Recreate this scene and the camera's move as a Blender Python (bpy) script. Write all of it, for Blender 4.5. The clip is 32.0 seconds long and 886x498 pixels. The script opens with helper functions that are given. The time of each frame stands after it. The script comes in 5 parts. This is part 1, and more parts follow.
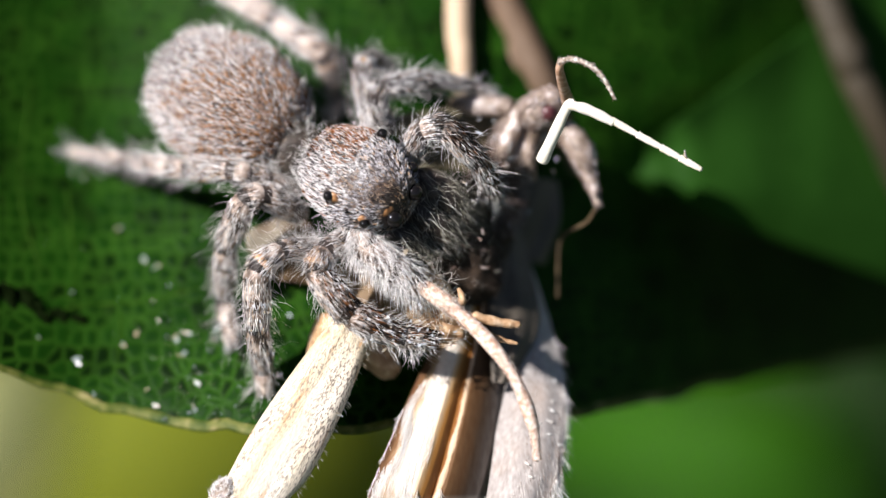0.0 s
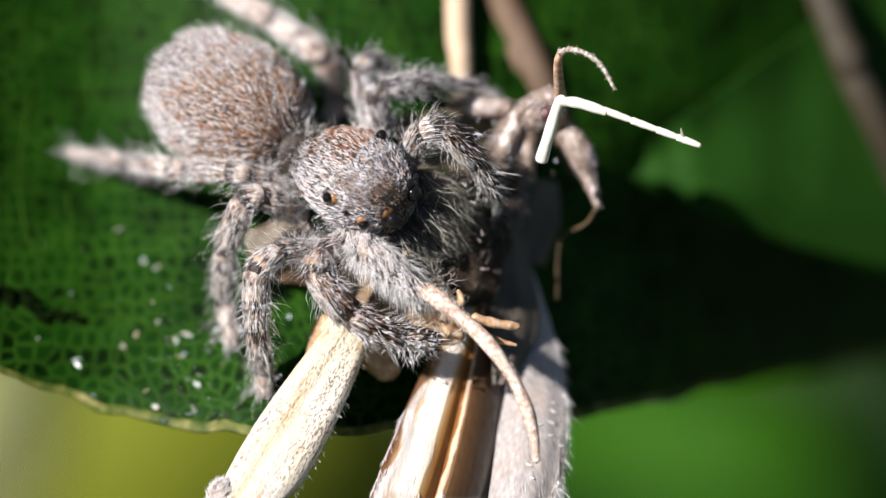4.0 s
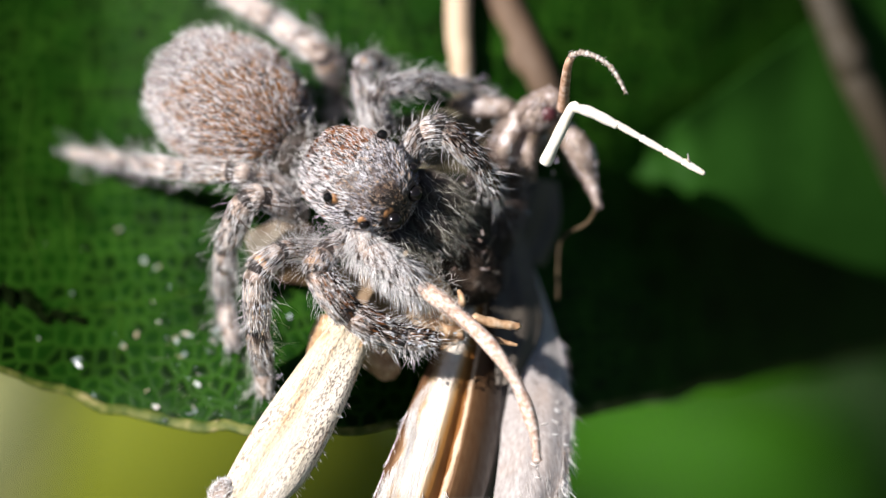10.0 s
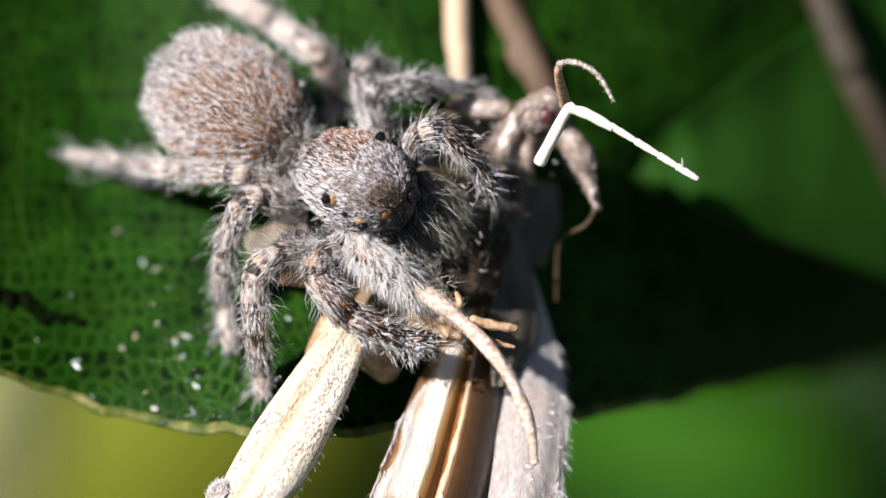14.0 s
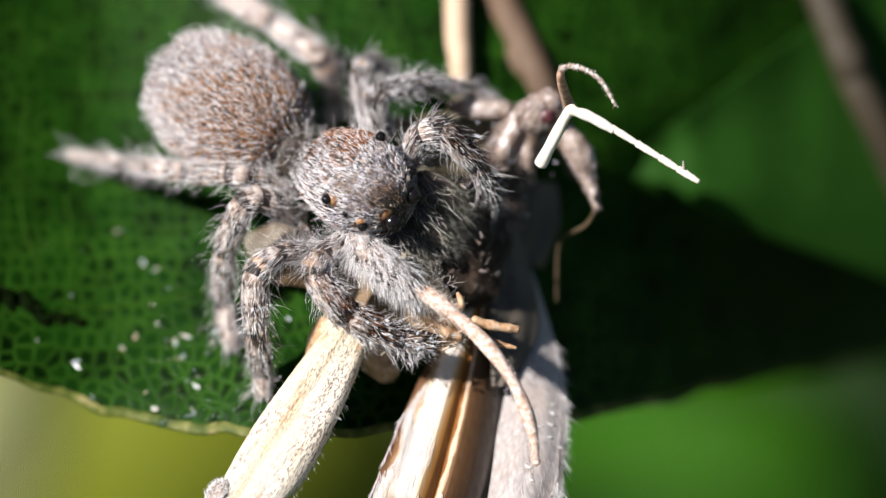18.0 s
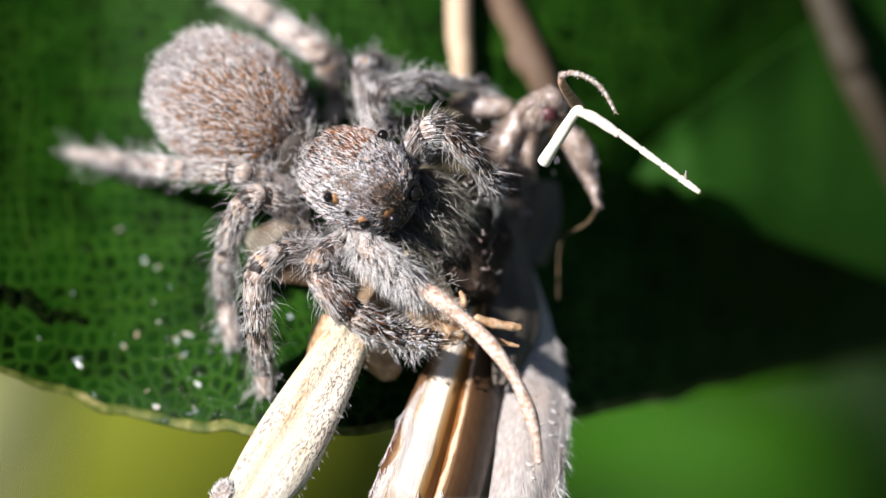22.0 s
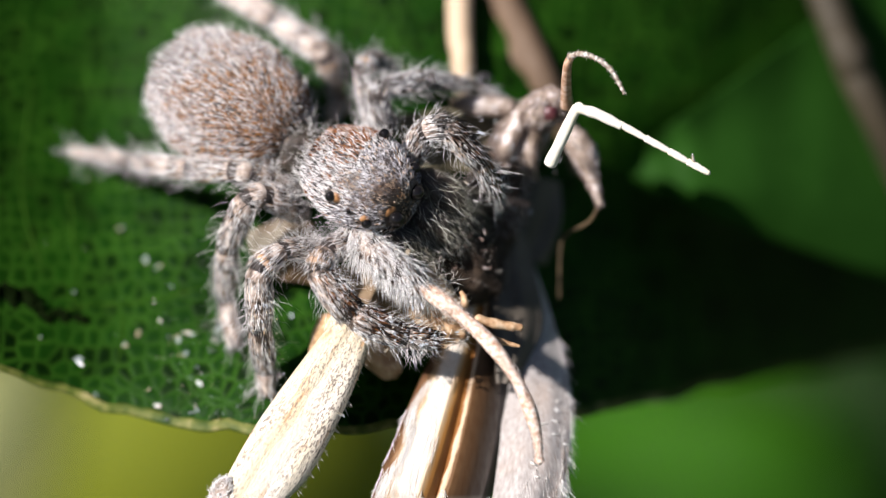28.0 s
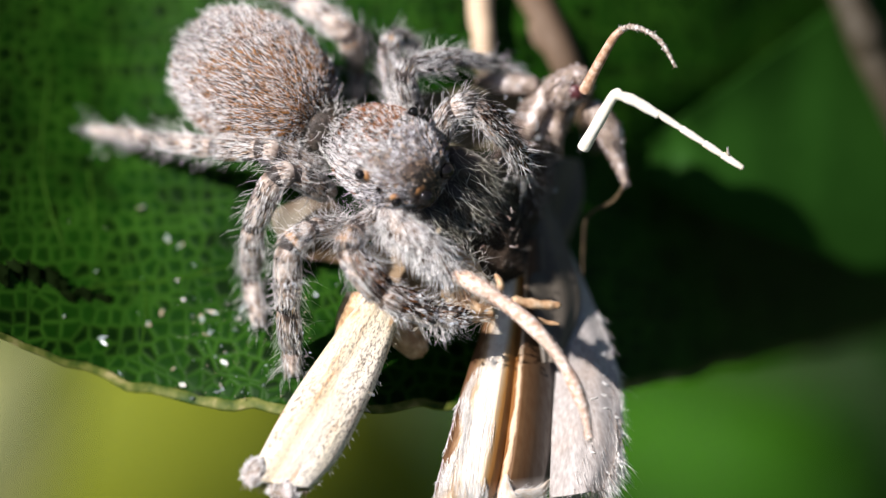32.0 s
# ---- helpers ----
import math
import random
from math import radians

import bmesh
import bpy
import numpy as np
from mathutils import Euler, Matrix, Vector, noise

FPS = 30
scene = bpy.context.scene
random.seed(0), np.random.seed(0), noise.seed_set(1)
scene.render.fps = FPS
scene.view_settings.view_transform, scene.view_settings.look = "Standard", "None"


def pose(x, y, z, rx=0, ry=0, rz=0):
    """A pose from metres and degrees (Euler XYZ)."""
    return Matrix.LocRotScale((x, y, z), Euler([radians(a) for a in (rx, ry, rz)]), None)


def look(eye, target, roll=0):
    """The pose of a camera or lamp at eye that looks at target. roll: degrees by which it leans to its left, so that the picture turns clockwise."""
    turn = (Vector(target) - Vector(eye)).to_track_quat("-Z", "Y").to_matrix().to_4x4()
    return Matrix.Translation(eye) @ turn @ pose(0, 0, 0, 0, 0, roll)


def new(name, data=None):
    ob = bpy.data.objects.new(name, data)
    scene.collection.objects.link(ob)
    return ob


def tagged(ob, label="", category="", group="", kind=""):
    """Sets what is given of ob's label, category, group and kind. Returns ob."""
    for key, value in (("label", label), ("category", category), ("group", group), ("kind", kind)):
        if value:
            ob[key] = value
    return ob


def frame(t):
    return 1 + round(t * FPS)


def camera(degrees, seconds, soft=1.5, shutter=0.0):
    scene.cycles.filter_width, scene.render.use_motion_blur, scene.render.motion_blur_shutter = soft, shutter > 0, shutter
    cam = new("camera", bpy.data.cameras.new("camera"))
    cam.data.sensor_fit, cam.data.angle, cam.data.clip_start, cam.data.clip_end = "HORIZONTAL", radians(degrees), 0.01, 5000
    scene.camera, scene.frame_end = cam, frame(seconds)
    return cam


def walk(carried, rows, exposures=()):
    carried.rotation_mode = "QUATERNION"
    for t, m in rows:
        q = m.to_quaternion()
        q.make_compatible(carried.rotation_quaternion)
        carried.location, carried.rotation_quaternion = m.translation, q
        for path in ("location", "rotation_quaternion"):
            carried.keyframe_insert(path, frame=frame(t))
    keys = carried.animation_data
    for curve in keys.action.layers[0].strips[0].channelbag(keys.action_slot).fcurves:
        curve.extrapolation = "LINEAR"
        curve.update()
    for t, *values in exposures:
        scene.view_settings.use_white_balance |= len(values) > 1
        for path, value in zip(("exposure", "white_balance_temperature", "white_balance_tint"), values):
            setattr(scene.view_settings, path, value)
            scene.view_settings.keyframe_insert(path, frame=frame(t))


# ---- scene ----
# The stand: the sheet of the drawing is 75 units to the millimetre, x to the right and y down,
# with h millimetres up from the sheet towards the camera. The sheet leans back in the world.
TILT = 40.0
FOCUS = 0.23942
ROOT = pose(0, 0, 0.6, 90 - TILT)
cam = camera(5.0, 32.0, soft=1.3)
cam.data.dof.use_dof = True
cam.data.dof.focus_distance = FOCUS + 0.0001
cam.data.dof.aperture_fstop = 27.0


HERE = ROOT @ pose(0, 0, FOCUS)
walk(cam, [(0, HERE), (32, HERE)])

# ---- daylight ----
SUN = Vector((-0.60, 0.37, 0.70)).normalized()
sun_dir = (ROOT.to_3x3() @ SUN).normalized()
world = bpy.data.worlds.new("sky")
scene.world = world
world.use_nodes = True
wn = world.node_tree
sky = wn.nodes.new("ShaderNodeTexSky")
sky.sky_type, sky.sun_disc = "NISHITA", False
sky.sun_elevation = math.asin(sun_dir.z)
sky.sun_rotation = math.atan2(sun_dir.x, sun_dir.y)
wn.links.new(sky.outputs[0], wn.nodes["Background"].inputs[0])
wn.nodes["Background"].inputs[1].default_value = 0.035
sun = new("sun", bpy.data.lights.new("sun", "SUN"))
sun.data.energy, sun.data.angle, sun.data.color = 5.0, radians(0.5), (1.0, 0.94, 0.92)
sun.matrix_world = look(sun_dir * 3, (0, 0, 0))
scene.view_settings.exposure = 0.82

# ---- helpers of this scene ----
RNG = np.random.default_rng(7)
MM = 1e-3
ORIGIN = {}
MOVING = {}


def G(x, y, h=0.0):
    return np.array(((x - 784) / 75 * MM, (441 - y) / 75 * MM, h * MM))


def beyond(x, y, h):
    """A place deep behind the sheet, on the camera's line through the sheet's x and y."""
    k = 1 - h / (FOCUS / MM)
    return np.array(((x - 784) / 75 * MM * k, (441 - y) / 75 * MM * k, h * MM))


def path(*pts):
    return np.array([G(*p) for p in pts])


def unit(v):
    return v / np.maximum(np.linalg.norm(v, axis=-1, keepdims=True), 1e-12)


def mesh_data(name, verts, faces):
    me = bpy.data.meshes.new(name)
    if isinstance(faces, np.ndarray):
        n, k = faces.shape
        me.vertices.add(len(verts))
        me.vertices.foreach_set("co", np.asarray(verts, dtype=np.float32).ravel())
        me.loops.add(n * k)
        me.loops.foreach_set("vertex_index", faces.astype(np.int32).ravel())
        me.polygons.add(n)
        me.polygons.foreach_set("loop_start", np.arange(0, n * k, k, dtype=np.int32))
        me.update(calc_edges=True)
    else:
        me.from_pydata([tuple(v) for v in verts], [], faces)
    me.polygons.foreach_set("use_smooth", np.ones(len(me.polygons), dtype=bool))
    return me


def thing(name, base, label, category, group="", kind=""):
    """A thing's empty at its base on the sheet."""
    ob = new(name)
    ob.empty_display_size = 0.001
    ob.matrix_basis = ROOT @ Matrix.Translation(Vector(base))
    ORIGIN[ob] = np.array(base)
    return tagged(ob, label, category, group, kind)


def part(name, shape, material, parent, label="", origin=None, kind=""):
    """Links verts and faces as one mesh object under a thing or a part."""
    verts, faces = shape
    o = np.array(origin) if origin is not None else ORIGIN[parent]
    ob = new(name, mesh_data(name, np.asarray(verts) - o, faces))
    ob.data.materials.append(material)
    ob.parent = parent
    ob.location = Vector(o - ORIGIN[parent])
    ORIGIN[ob] = o
    if label:
        ob["label"] = label
    if kind:
        ob["kind"] = kind
    return ob


def spline(pts, n):
    """n points on a smooth curve through pts."""
    pts = np.asarray(pts, dtype=float)
    k = len(pts)
    t = np.linspace(0, k - 1, n)
    i = np.clip(t.astype(int), 0, k - 2)
    f = (t - i)[:, None] if pts.ndim > 1 else t - i
    p0, p1, p2, p3 = pts[np.maximum(i - 1, 0)], pts[i], pts[i + 1], pts[np.minimum(i + 2, k - 1)]
    return 0.5 * (2 * p1 + (p2 - p0) * f + (2 * p0 - 5 * p1 + 4 * p2 - p3) * f * f + (3 * p1 - p0 - 3 * p2 + p3) * f ** 3)


def frames(c):
    """Tangents and two cross directions along a curve."""
    t = unit(np.gradient(c, axis=0))
    a = np.zeros_like(t)
    ref = np.array((0.0, 0.0, 1.0)) if abs(t[0][2]) < 0.9 else np.array((1.0, 0.0, 0.0))
    for i, d in enumerate(t):
        ref = ref - d * ref.dot(d)
        ref = ref / np.linalg.norm(ref)
        a[i] = ref
    return t, a, np.cross(t, a)


class Tube:
    """A tapered round limb along a curve; radii in sheet units."""

    def __init__(self, pts, radii, n=28, sides=14, lumps=0.0, flat=1.0, seed=0):
        self.c = spline(pts, n)
        self.r = spline(np.array(radii, dtype=float), n) / 75 * MM
        if lumps:
            self.r = self.r * (1 + lumps * np.sin(np.linspace(0, 1, n) * 19 + seed))
        self.t, self.a, self.b = frames(self.c)
        self.sides, self.flat = sides, flat

    def shape(self):
        n, s = len(self.c), self.sides
        ang = np.linspace(0, 2 * np.pi, s, endpoint=False)
        ring = np.cos(ang)[None, :, None] * self.a[:, None] * self.flat + np.sin(ang)[None, :, None] * self.b[:, None]
        v = (self.c[:, None] + ring * self.r[:, None, None]).reshape(-1, 3)
        start = self.c[0] - self.t[0] * self.r[0] * 0.6
        end = self.c[-1] + self.t[-1] * self.r[-1] * 0.8
        v = np.vstack((v, start[None], end[None]))
        f = [(i * s + j, i * s + (j + 1) % s, (i + 1) * s + (j + 1) % s, (i + 1) * s + j) for i in range(n - 1) for j in range(s)]
        f += [(n * s, (j + 1) % s, j) for j in range(s)] + [(n * s + 1, (n - 1) * s + j, (n - 1) * s + (j + 1) % s) for j in range(s)]
        return v, f

    def spots(self, count):
        """Random places on the skin: place, normal, way along the limb."""
        w = np.cumsum(self.r + self.r.mean() * 0.3)
        i = np.searchsorted(w, RNG.random(count) * w[-1]).clip(0, len(self.c) - 2)
        self.at = i / (len(self.c) - 1)
        f = RNG.random(count)[:, None]
        g = RNG.random(count) * 2 * np.pi
        mix = lambda q: q[i] * (1 - f) + q[i + 1] * f
        nrm = unit(np.cos(g)[:, None] * mix(self.a) + np.sin(g)[:, None] * mix(self.b))
        rad = (self.r[i] * (1 - f[:, 0]) + self.r[i + 1] * f[:, 0])[:, None]
        return mix(self.c) + nrm * rad, nrm, unit(mix(self.t))


class Blob:
    """A swollen body: half axes in millimetres along a head direction, sideways and up; power above 2 squares it."""

    def __init__(self, centre, ahead, up, axes, taper=0.0, power=2.0, lumps=0.03):
        self.o = np.array(centre)
        x = unit(np.array(ahead, dtype=float))
        z = np.array(up, dtype=float)
        z = unit(z - x * z.dot(x))
        self.m = np.stack((x, np.cross(z, x), z))
        self.axes, self.taper, self.power, self.lumps = np.array(axes) * MM, taper, power, lumps

    def skin(self, d):
        p = np.sign(d) * np.abs(d)
        s = (np.abs(d) ** self.power).sum(axis=1) ** (-1 / self.power)
        q = p * s[:, None]
        q[:, 1] *= 1 - self.taper * q[:, 0]
        q[:, 2] *= 1 - 0.5 * self.taper * q[:, 0]
        wave = np.sin(d[:, 0] * 5 + 1) * np.sin(d[:, 1] * 6 + 2) * np.sin(d[:, 2] * 5)
        q *= (1 + self.lumps * wave)[:, None]
        return self.o + (q * self.axes) @ self.m

    def shape(self, nu=48, nv=28):
        th = np.linspace(0, np.pi, nv)
        ph = np.linspace(0, 2 * np.pi, nu, endpoint=False)
        d = np.stack((np.repeat(np.cos(th), nu), np.outer(np.sin(th), np.cos(ph)).ravel(), np.outer(np.sin(th), np.sin(ph)).ravel()), 1)
        v = self.skin(d)
        f = [(i * nu + j, i * nu + (j + 1) % nu, (i + 1) * nu + (j + 1) % nu, (i + 1) * nu + j) for i in range(nv - 1) for j in range(nu)]
        return v, f

    def spots(self, count, side=-0.5):
        d = unit(RNG.normal(size=(count, 3)))
        d = d[d[:, 2] > side]
        p = self.skin(d)
        nrm = unit((np.sign(d) * np.abs(d) ** (self.power - 1) / self.axes[None] * self.axes.mean()) @ self.m)
        flow = np.broadcast_to(-self.m[0], p.shape)
        flow = unit(flow - nrm * (flow * nrm).sum(1)[:, None])
        return p, nrm, flow


def fur(spots, length, width, lean=0.6, mess=0.25, bend=0.5, vary=0.4):
    """Hairs as thin three-sided tapers, bent once. Lengths and widths in millimetres."""
    p, n, flow = spots
    k = len(p)
    ln = length * MM * (1 + vary * (RNG.random(k) * 2 - 1))[:, None]
    w = width * MM * (0.7 + 0.6 * RNG.random(k))[:, None]
    d0 = unit(n * (1 - lean) + flow * lean + RNG.normal(size=(k, 3)) * mess)
    d1 = unit(d0 + flow * bend + RNG.normal(size=(k, 3)) * mess * 0.6)
    base = p - n * w * 0.5
    mid = base + d0 * ln * 0.55
    tip = mid + d1 * ln * 0.45
    side = unit(np.cross(d0, n + 0.37))
    up = np.cross(side, d0)
    v = np.empty((k, 7, 3))
    for j in range(3):
        g = 2 * np.pi * j / 3
        off = (math.cos(g) * side + math.sin(g) * up) * w * 0.5
        v[:, j] = base + off
        v[:, 3 + j] = mid + off * 0.72
    v[:, 6] = tip
    tri = []
    for j in range(3):
        q = (j + 1) % 3
        tri += [(j, q, 3 + q), (j, 3 + q, 3 + j), (3 + j, 3 + q, 6)]
    f = (np.array(tri)[None] + (np.arange(k) * 7)[:, None, None]).reshape(-1, 3)
    return v.reshape(-1, 3), f


def sheet(left, right, nu, nv, relief, thick=0.04, span=(0.0, 1.0)):
    """A thin blade lofted from a left to a right edge; relief(u, v) in millimetres lifts it; span: the share of the width, which may change along v."""
    a, b = spline(left, nv), spline(right, nv)
    v = np.linspace(0, 1, nv)
    lo, hi = (np.broadcast_to(q(v) if callable(q) else q, nv) for q in span)
    uu = lo[:, None] + (hi - lo)[:, None] * np.linspace(0, 1, nu)[None]
    vv = np.broadcast_to(v[:, None], uu.shape)
    p = a[:, None] * (1 - uu)[..., None] + b[:, None] * uu[..., None]
    p[..., 2] += relief(uu, vv) * MM
    top = p.reshape(-1, 3)
    low = top - np.array((0, 0, thick * MM))
    n = nu * nv
    f = []
    for i in range(nv - 1):
        for j in range(nu - 1):
            q = (i * nu + j, (i + 1) * nu + j, (i + 1) * nu + j + 1, i * nu + j + 1)
            f.append(q)
            f.append(tuple(n + x for x in reversed(q)))
    rim = list(range(nu)) + [(i + 1) * nu - 1 for i in range(1, nv)] + [(nv - 1) * nu + j for j in range(nu - 2, -1, -1)] + [i * nu for i in range(nv - 2, 0, -1)]
    for x, y in zip(rim, rim[1:] + rim[:1]):
        f.append((x, y, n + y, n + x))
    return np.vstack((top, low)), f


# ---- materials ----
class Mat:
    """A node material under construction."""

    def __init__(self, name, rough=0.6):
        self.m = bpy.data.materials.new(name)
        self.m.use_nodes = True
        self.t = self.m.node_tree
        self.b = self.t.nodes["Principled BSDF"]
        self.b.inputs["Roughness"].default_value = rough

    def node(self, kind, **values):
        n = self.t.nodes.new(kind)
        for k, v in values.items():
            n.inputs[k].default_value = v
        return n

    def link(self, a, b):
        self.t.links.new(a, b)

    def coords(self):
        return self.node("ShaderNodeTexCoord").outputs["Object"]

    def noise(self, scale, detail=4.0, stretch=None, turn=0.0):
        """Noise in cells of 1 / scale metres; stretch scales the axes after a turn (degrees) in the sheet."""
        n = self.node("ShaderNodeTexNoise", Scale=scale, Detail=detail)
        src = self.coords()
        for rot, sc in (((0, 0, radians(turn)), (1, 1, 1)), ((0, 0, 0), stretch or (1, 1, 1))):
            if any(rot) or sc != (1, 1, 1):
                mp = self.node("ShaderNodeMapping", Rotation=rot, Scale=sc)
                self.link(src, mp.inputs[0])
                src = mp.outputs[0]
        self.link(src, n.inputs["Vector"])
        return n.outputs["Fac"]

    def ramp(self, fac, stops, interp="LINEAR"):
        r = self.node("ShaderNodeValToRGB")
        r.color_ramp.interpolation = interp
        e = r.color_ramp.elements
        while len(e) < len(stops):
            e.new(0.5)
        for q, (pos, col) in zip(e, stops):
            q.position = pos
            q.color = (*col, 1) if not np.isscalar(col) else (col, col, col, 1)
        self.link(fac, r.inputs[0])
        return r.outputs[0]

    def mix(self, fac, a, b, mode="MIX"):
        n = self.t.nodes.new("ShaderNodeMix")
        n.data_type, n.blend_type = "RGBA", mode
        for src, i in ((fac, 0), (a, 6), (b, 7)):
            if isinstance(src, (float, int)):
                n.inputs[i].default_value = src
            elif isinstance(src, tuple):
                n.inputs[i].default_value = (*src, 1)
            else:
                self.link(src, n.inputs[i])
        return n.outputs[2]

    def colour(self, src):
        if isinstance(src, tuple):
            self.b.inputs["Base Color"].default_value = (*src, 1)
        else:
            self.link(src, self.b.inputs["Base Color"])
        return self

    def bump(self, src, strength, dist):
        n = self.node("ShaderNodeBump", Strength=strength, Distance=dist)
        self.link(src, n.inputs["Height"])
        self.link(n.outputs[0], self.b.inputs["Normal"])
        return self

    def set(self, **values):
        for k, v in values.items():
            self.b.inputs[k.replace("_", " ")].default_value = v
        return self


def hair_mat(name, stops, patch=None, patch_col=None, patch_scale=500.0, rough=0.42, grade=None, thin=0.07):
    """Hairs that let some light through: each takes its own colour; patch tints clusters of them, denser along grade (a direction per metre, and an offset)."""
    k = Mat(name, rough)
    isl = k.node("ShaderNodeNewGeometry").outputs["Random Per Island"]
    col = k.ramp(isl, stops, "CONSTANT")
    if patch:
        fac = k.noise(patch_scale, 2.0)
        if grade:
            dot = k.node("ShaderNodeVectorMath")
            dot.operation = "DOT_PRODUCT"
            dot.inputs[1].default_value = grade[0]
            k.link(k.coords(), dot.inputs[0])
            add = k.node("ShaderNodeMath")
            add.operation = "ADD"
            add.inputs[1].default_value = grade[1]
            k.link(dot.outputs["Value"], add.inputs[0])
            both = k.node("ShaderNodeMath")
            both.operation = "ADD"
            k.link(fac, both.inputs[0])
            k.link(add.outputs[0], both.inputs[1])
            fac = both.outputs[0]
        where = k.ramp(fac, ((patch[0], 0.0), (patch[1], 1.0)))
        col = k.mix(where, col, k.ramp(isl, patch_col, "CONSTANT"))
    k.colour(col)
    glow = k.node("ShaderNodeBsdfTranslucent")
    k.link(col, glow.inputs["Color"])
    mx = k.node("ShaderNodeMixShader", Fac=thin)
    k.link(k.b.outputs[0], mx.inputs[1])
    k.link(glow.outputs[0], mx.inputs[2])
    k.link(mx.outputs[0], k.t.nodes["Material Output"].inputs[0])
    return k.m


WHITE, PALE, GREY, DARK = (0.9, 0.88, 0.89), (0.62, 0.575, 0.58), (0.25, 0.23, 0.235), (0.02, 0.015, 0.013)
RUST, TAN = (0.36, 0.125, 0.03), (0.66, 0.46, 0.3)
M_ABD = hair_mat("abdomen_hair", ((0, WHITE), (0.3, PALE), (0.44, GREY), (0.52, TAN), (0.58, RUST), (0.62, DARK)),
                 (0.44, 0.58), ((0, WHITE), (0.16, PALE), (0.24, GREY), (0.28, (0.5, 0.22, 0.06)), (0.54, DARK)), 1000.0, 0.26, ((130.0, -100.0, 0.0), 0.84))
M_CAR = hair_mat("carapace_hair", ((0, WHITE), (0.4, PALE), (0.48, GREY), (0.54, DARK), (0.96, RUST), (0.98, TAN)),
                 (0.53, 0.56), ((0, RUST), (0.26, DARK), (0.76, TAN), (0.8, WHITE)), 1700.0, 0.24, ((0.0, 150.0, 0.0), -0.27))
M_BROW = hair_mat("brow_hair", ((0, (0.8, 0.79, 0.82)), (0.2, (0.45, 0.44, 0.48)), (0.44, (0.2, 0.19, 0.21)), (0.64, DARK), (0.92, (0.6, 0.4, 0.24))),
                  (0.53, 0.57), ((0, DARK), (0.66, (0.3, 0.16, 0.08)), (0.78, (0.7, 0.54, 0.4)), (0.9, GREY)), 850.0, 0.24)
M_STRIPE = hair_mat("stripe_hair", ((0, DARK), (0.56, (0.1, 0.045, 0.02)), (0.74, (0.3, 0.12, 0.04)), (0.84, GREY), (0.9, WHITE)), rough=0.22)
M_LEG = hair_mat("leg_hair", ((0, (0.9, 0.89, 0.89)), (0.44, WHITE), (0.53, PALE), (0.61, DARK), (0.93, TAN)),
                 (0.53, 0.6), ((0, DARK), (0.35, TAN), (0.5, PALE), (0.7, WHITE)), 1700.0, 0.27)
M_OLIVE = hair_mat("olive_hair", ((0, (0.66, 0.65, 0.58)), (0.24, (0.3, 0.29, 0.23)), (0.48, (0.13, 0.12, 0.09)), (0.7, (0.04, 0.034, 0.026))), rough=0.35)
# Olive hair darkened: shade of the head and legs is in the colour.
M_SHADEHAIR = hair_mat("shaded_hair", ((0, (0.16, 0.14, 0.1)), (0.12, (0.07, 0.06, 0.042)), (0.45, (0.03, 0.024, 0.017)), (0.8, (0.012, 0.01, 0.007))), rough=0.4)
M_WHITE = hair_mat("white_hair", ((0, (0.9, 0.88, 0.86)), (0.55, WHITE), (0.8, PALE), (0.93, DARK)), rough=0.3)

k = Mat("cuticle", 0.5)
M_CUT = k.colour(k.ramp(k.noise(2500, 5), ((0.3, (0.018, 0.014, 0.013)), (0.6, (0.06, 0.045, 0.04)), (0.75, (0.16, 0.09, 0.05))))).bump(k.noise(9000), 0.5, 2e-5).m
k = Mat("leg_skin", 0.42)
M_LEGSKIN = k.colour(k.ramp(k.noise(2600, 5), ((0.36, (0.05, 0.035, 0.028)), (0.48, (0.27, 0.2, 0.16)), (0.64, (0.64, 0.54, 0.47))))).bump(k.noise(9000), 0.5, 2e-5).m
k = Mat("knee", 0.4)
M_KNEE = k.colour(k.ramp(k.noise(5000, 4), ((0.3, (0.2, 0.1, 0.05)), (0.52, (0.5, 0.3, 0.17)), (0.7, (0.72, 0.58, 0.45))))).bump(k.noise(9000), 0.4, 2e-5).m
M_BLACK = hair_mat("black_bristle", ((0, (0.012, 0.01, 0.009)), (0.7, (0.04, 0.03, 0.025))), rough=0.3)
k = Mat("eye", 0.1)
M_EYE = k.colour((0.006, 0.005, 0.005)).set(Specular_IOR_Level=0.4).m
k = Mat("red_eye", 0.4)
M_REDEYE = k.colour(k.ramp(k.noise(12000, 2), ((0.3, (0.03, 0.006, 0.008)), (0.7, (0.11, 0.03, 0.035))))).m
k = Mat("amber", 0.35)
M_AMBER = k.colour(k.ramp(k.noise(8000, 3), ((0.3, (0.13, 0.05, 0.018)), (0.7, (0.42, 0.22, 0.09))))).m


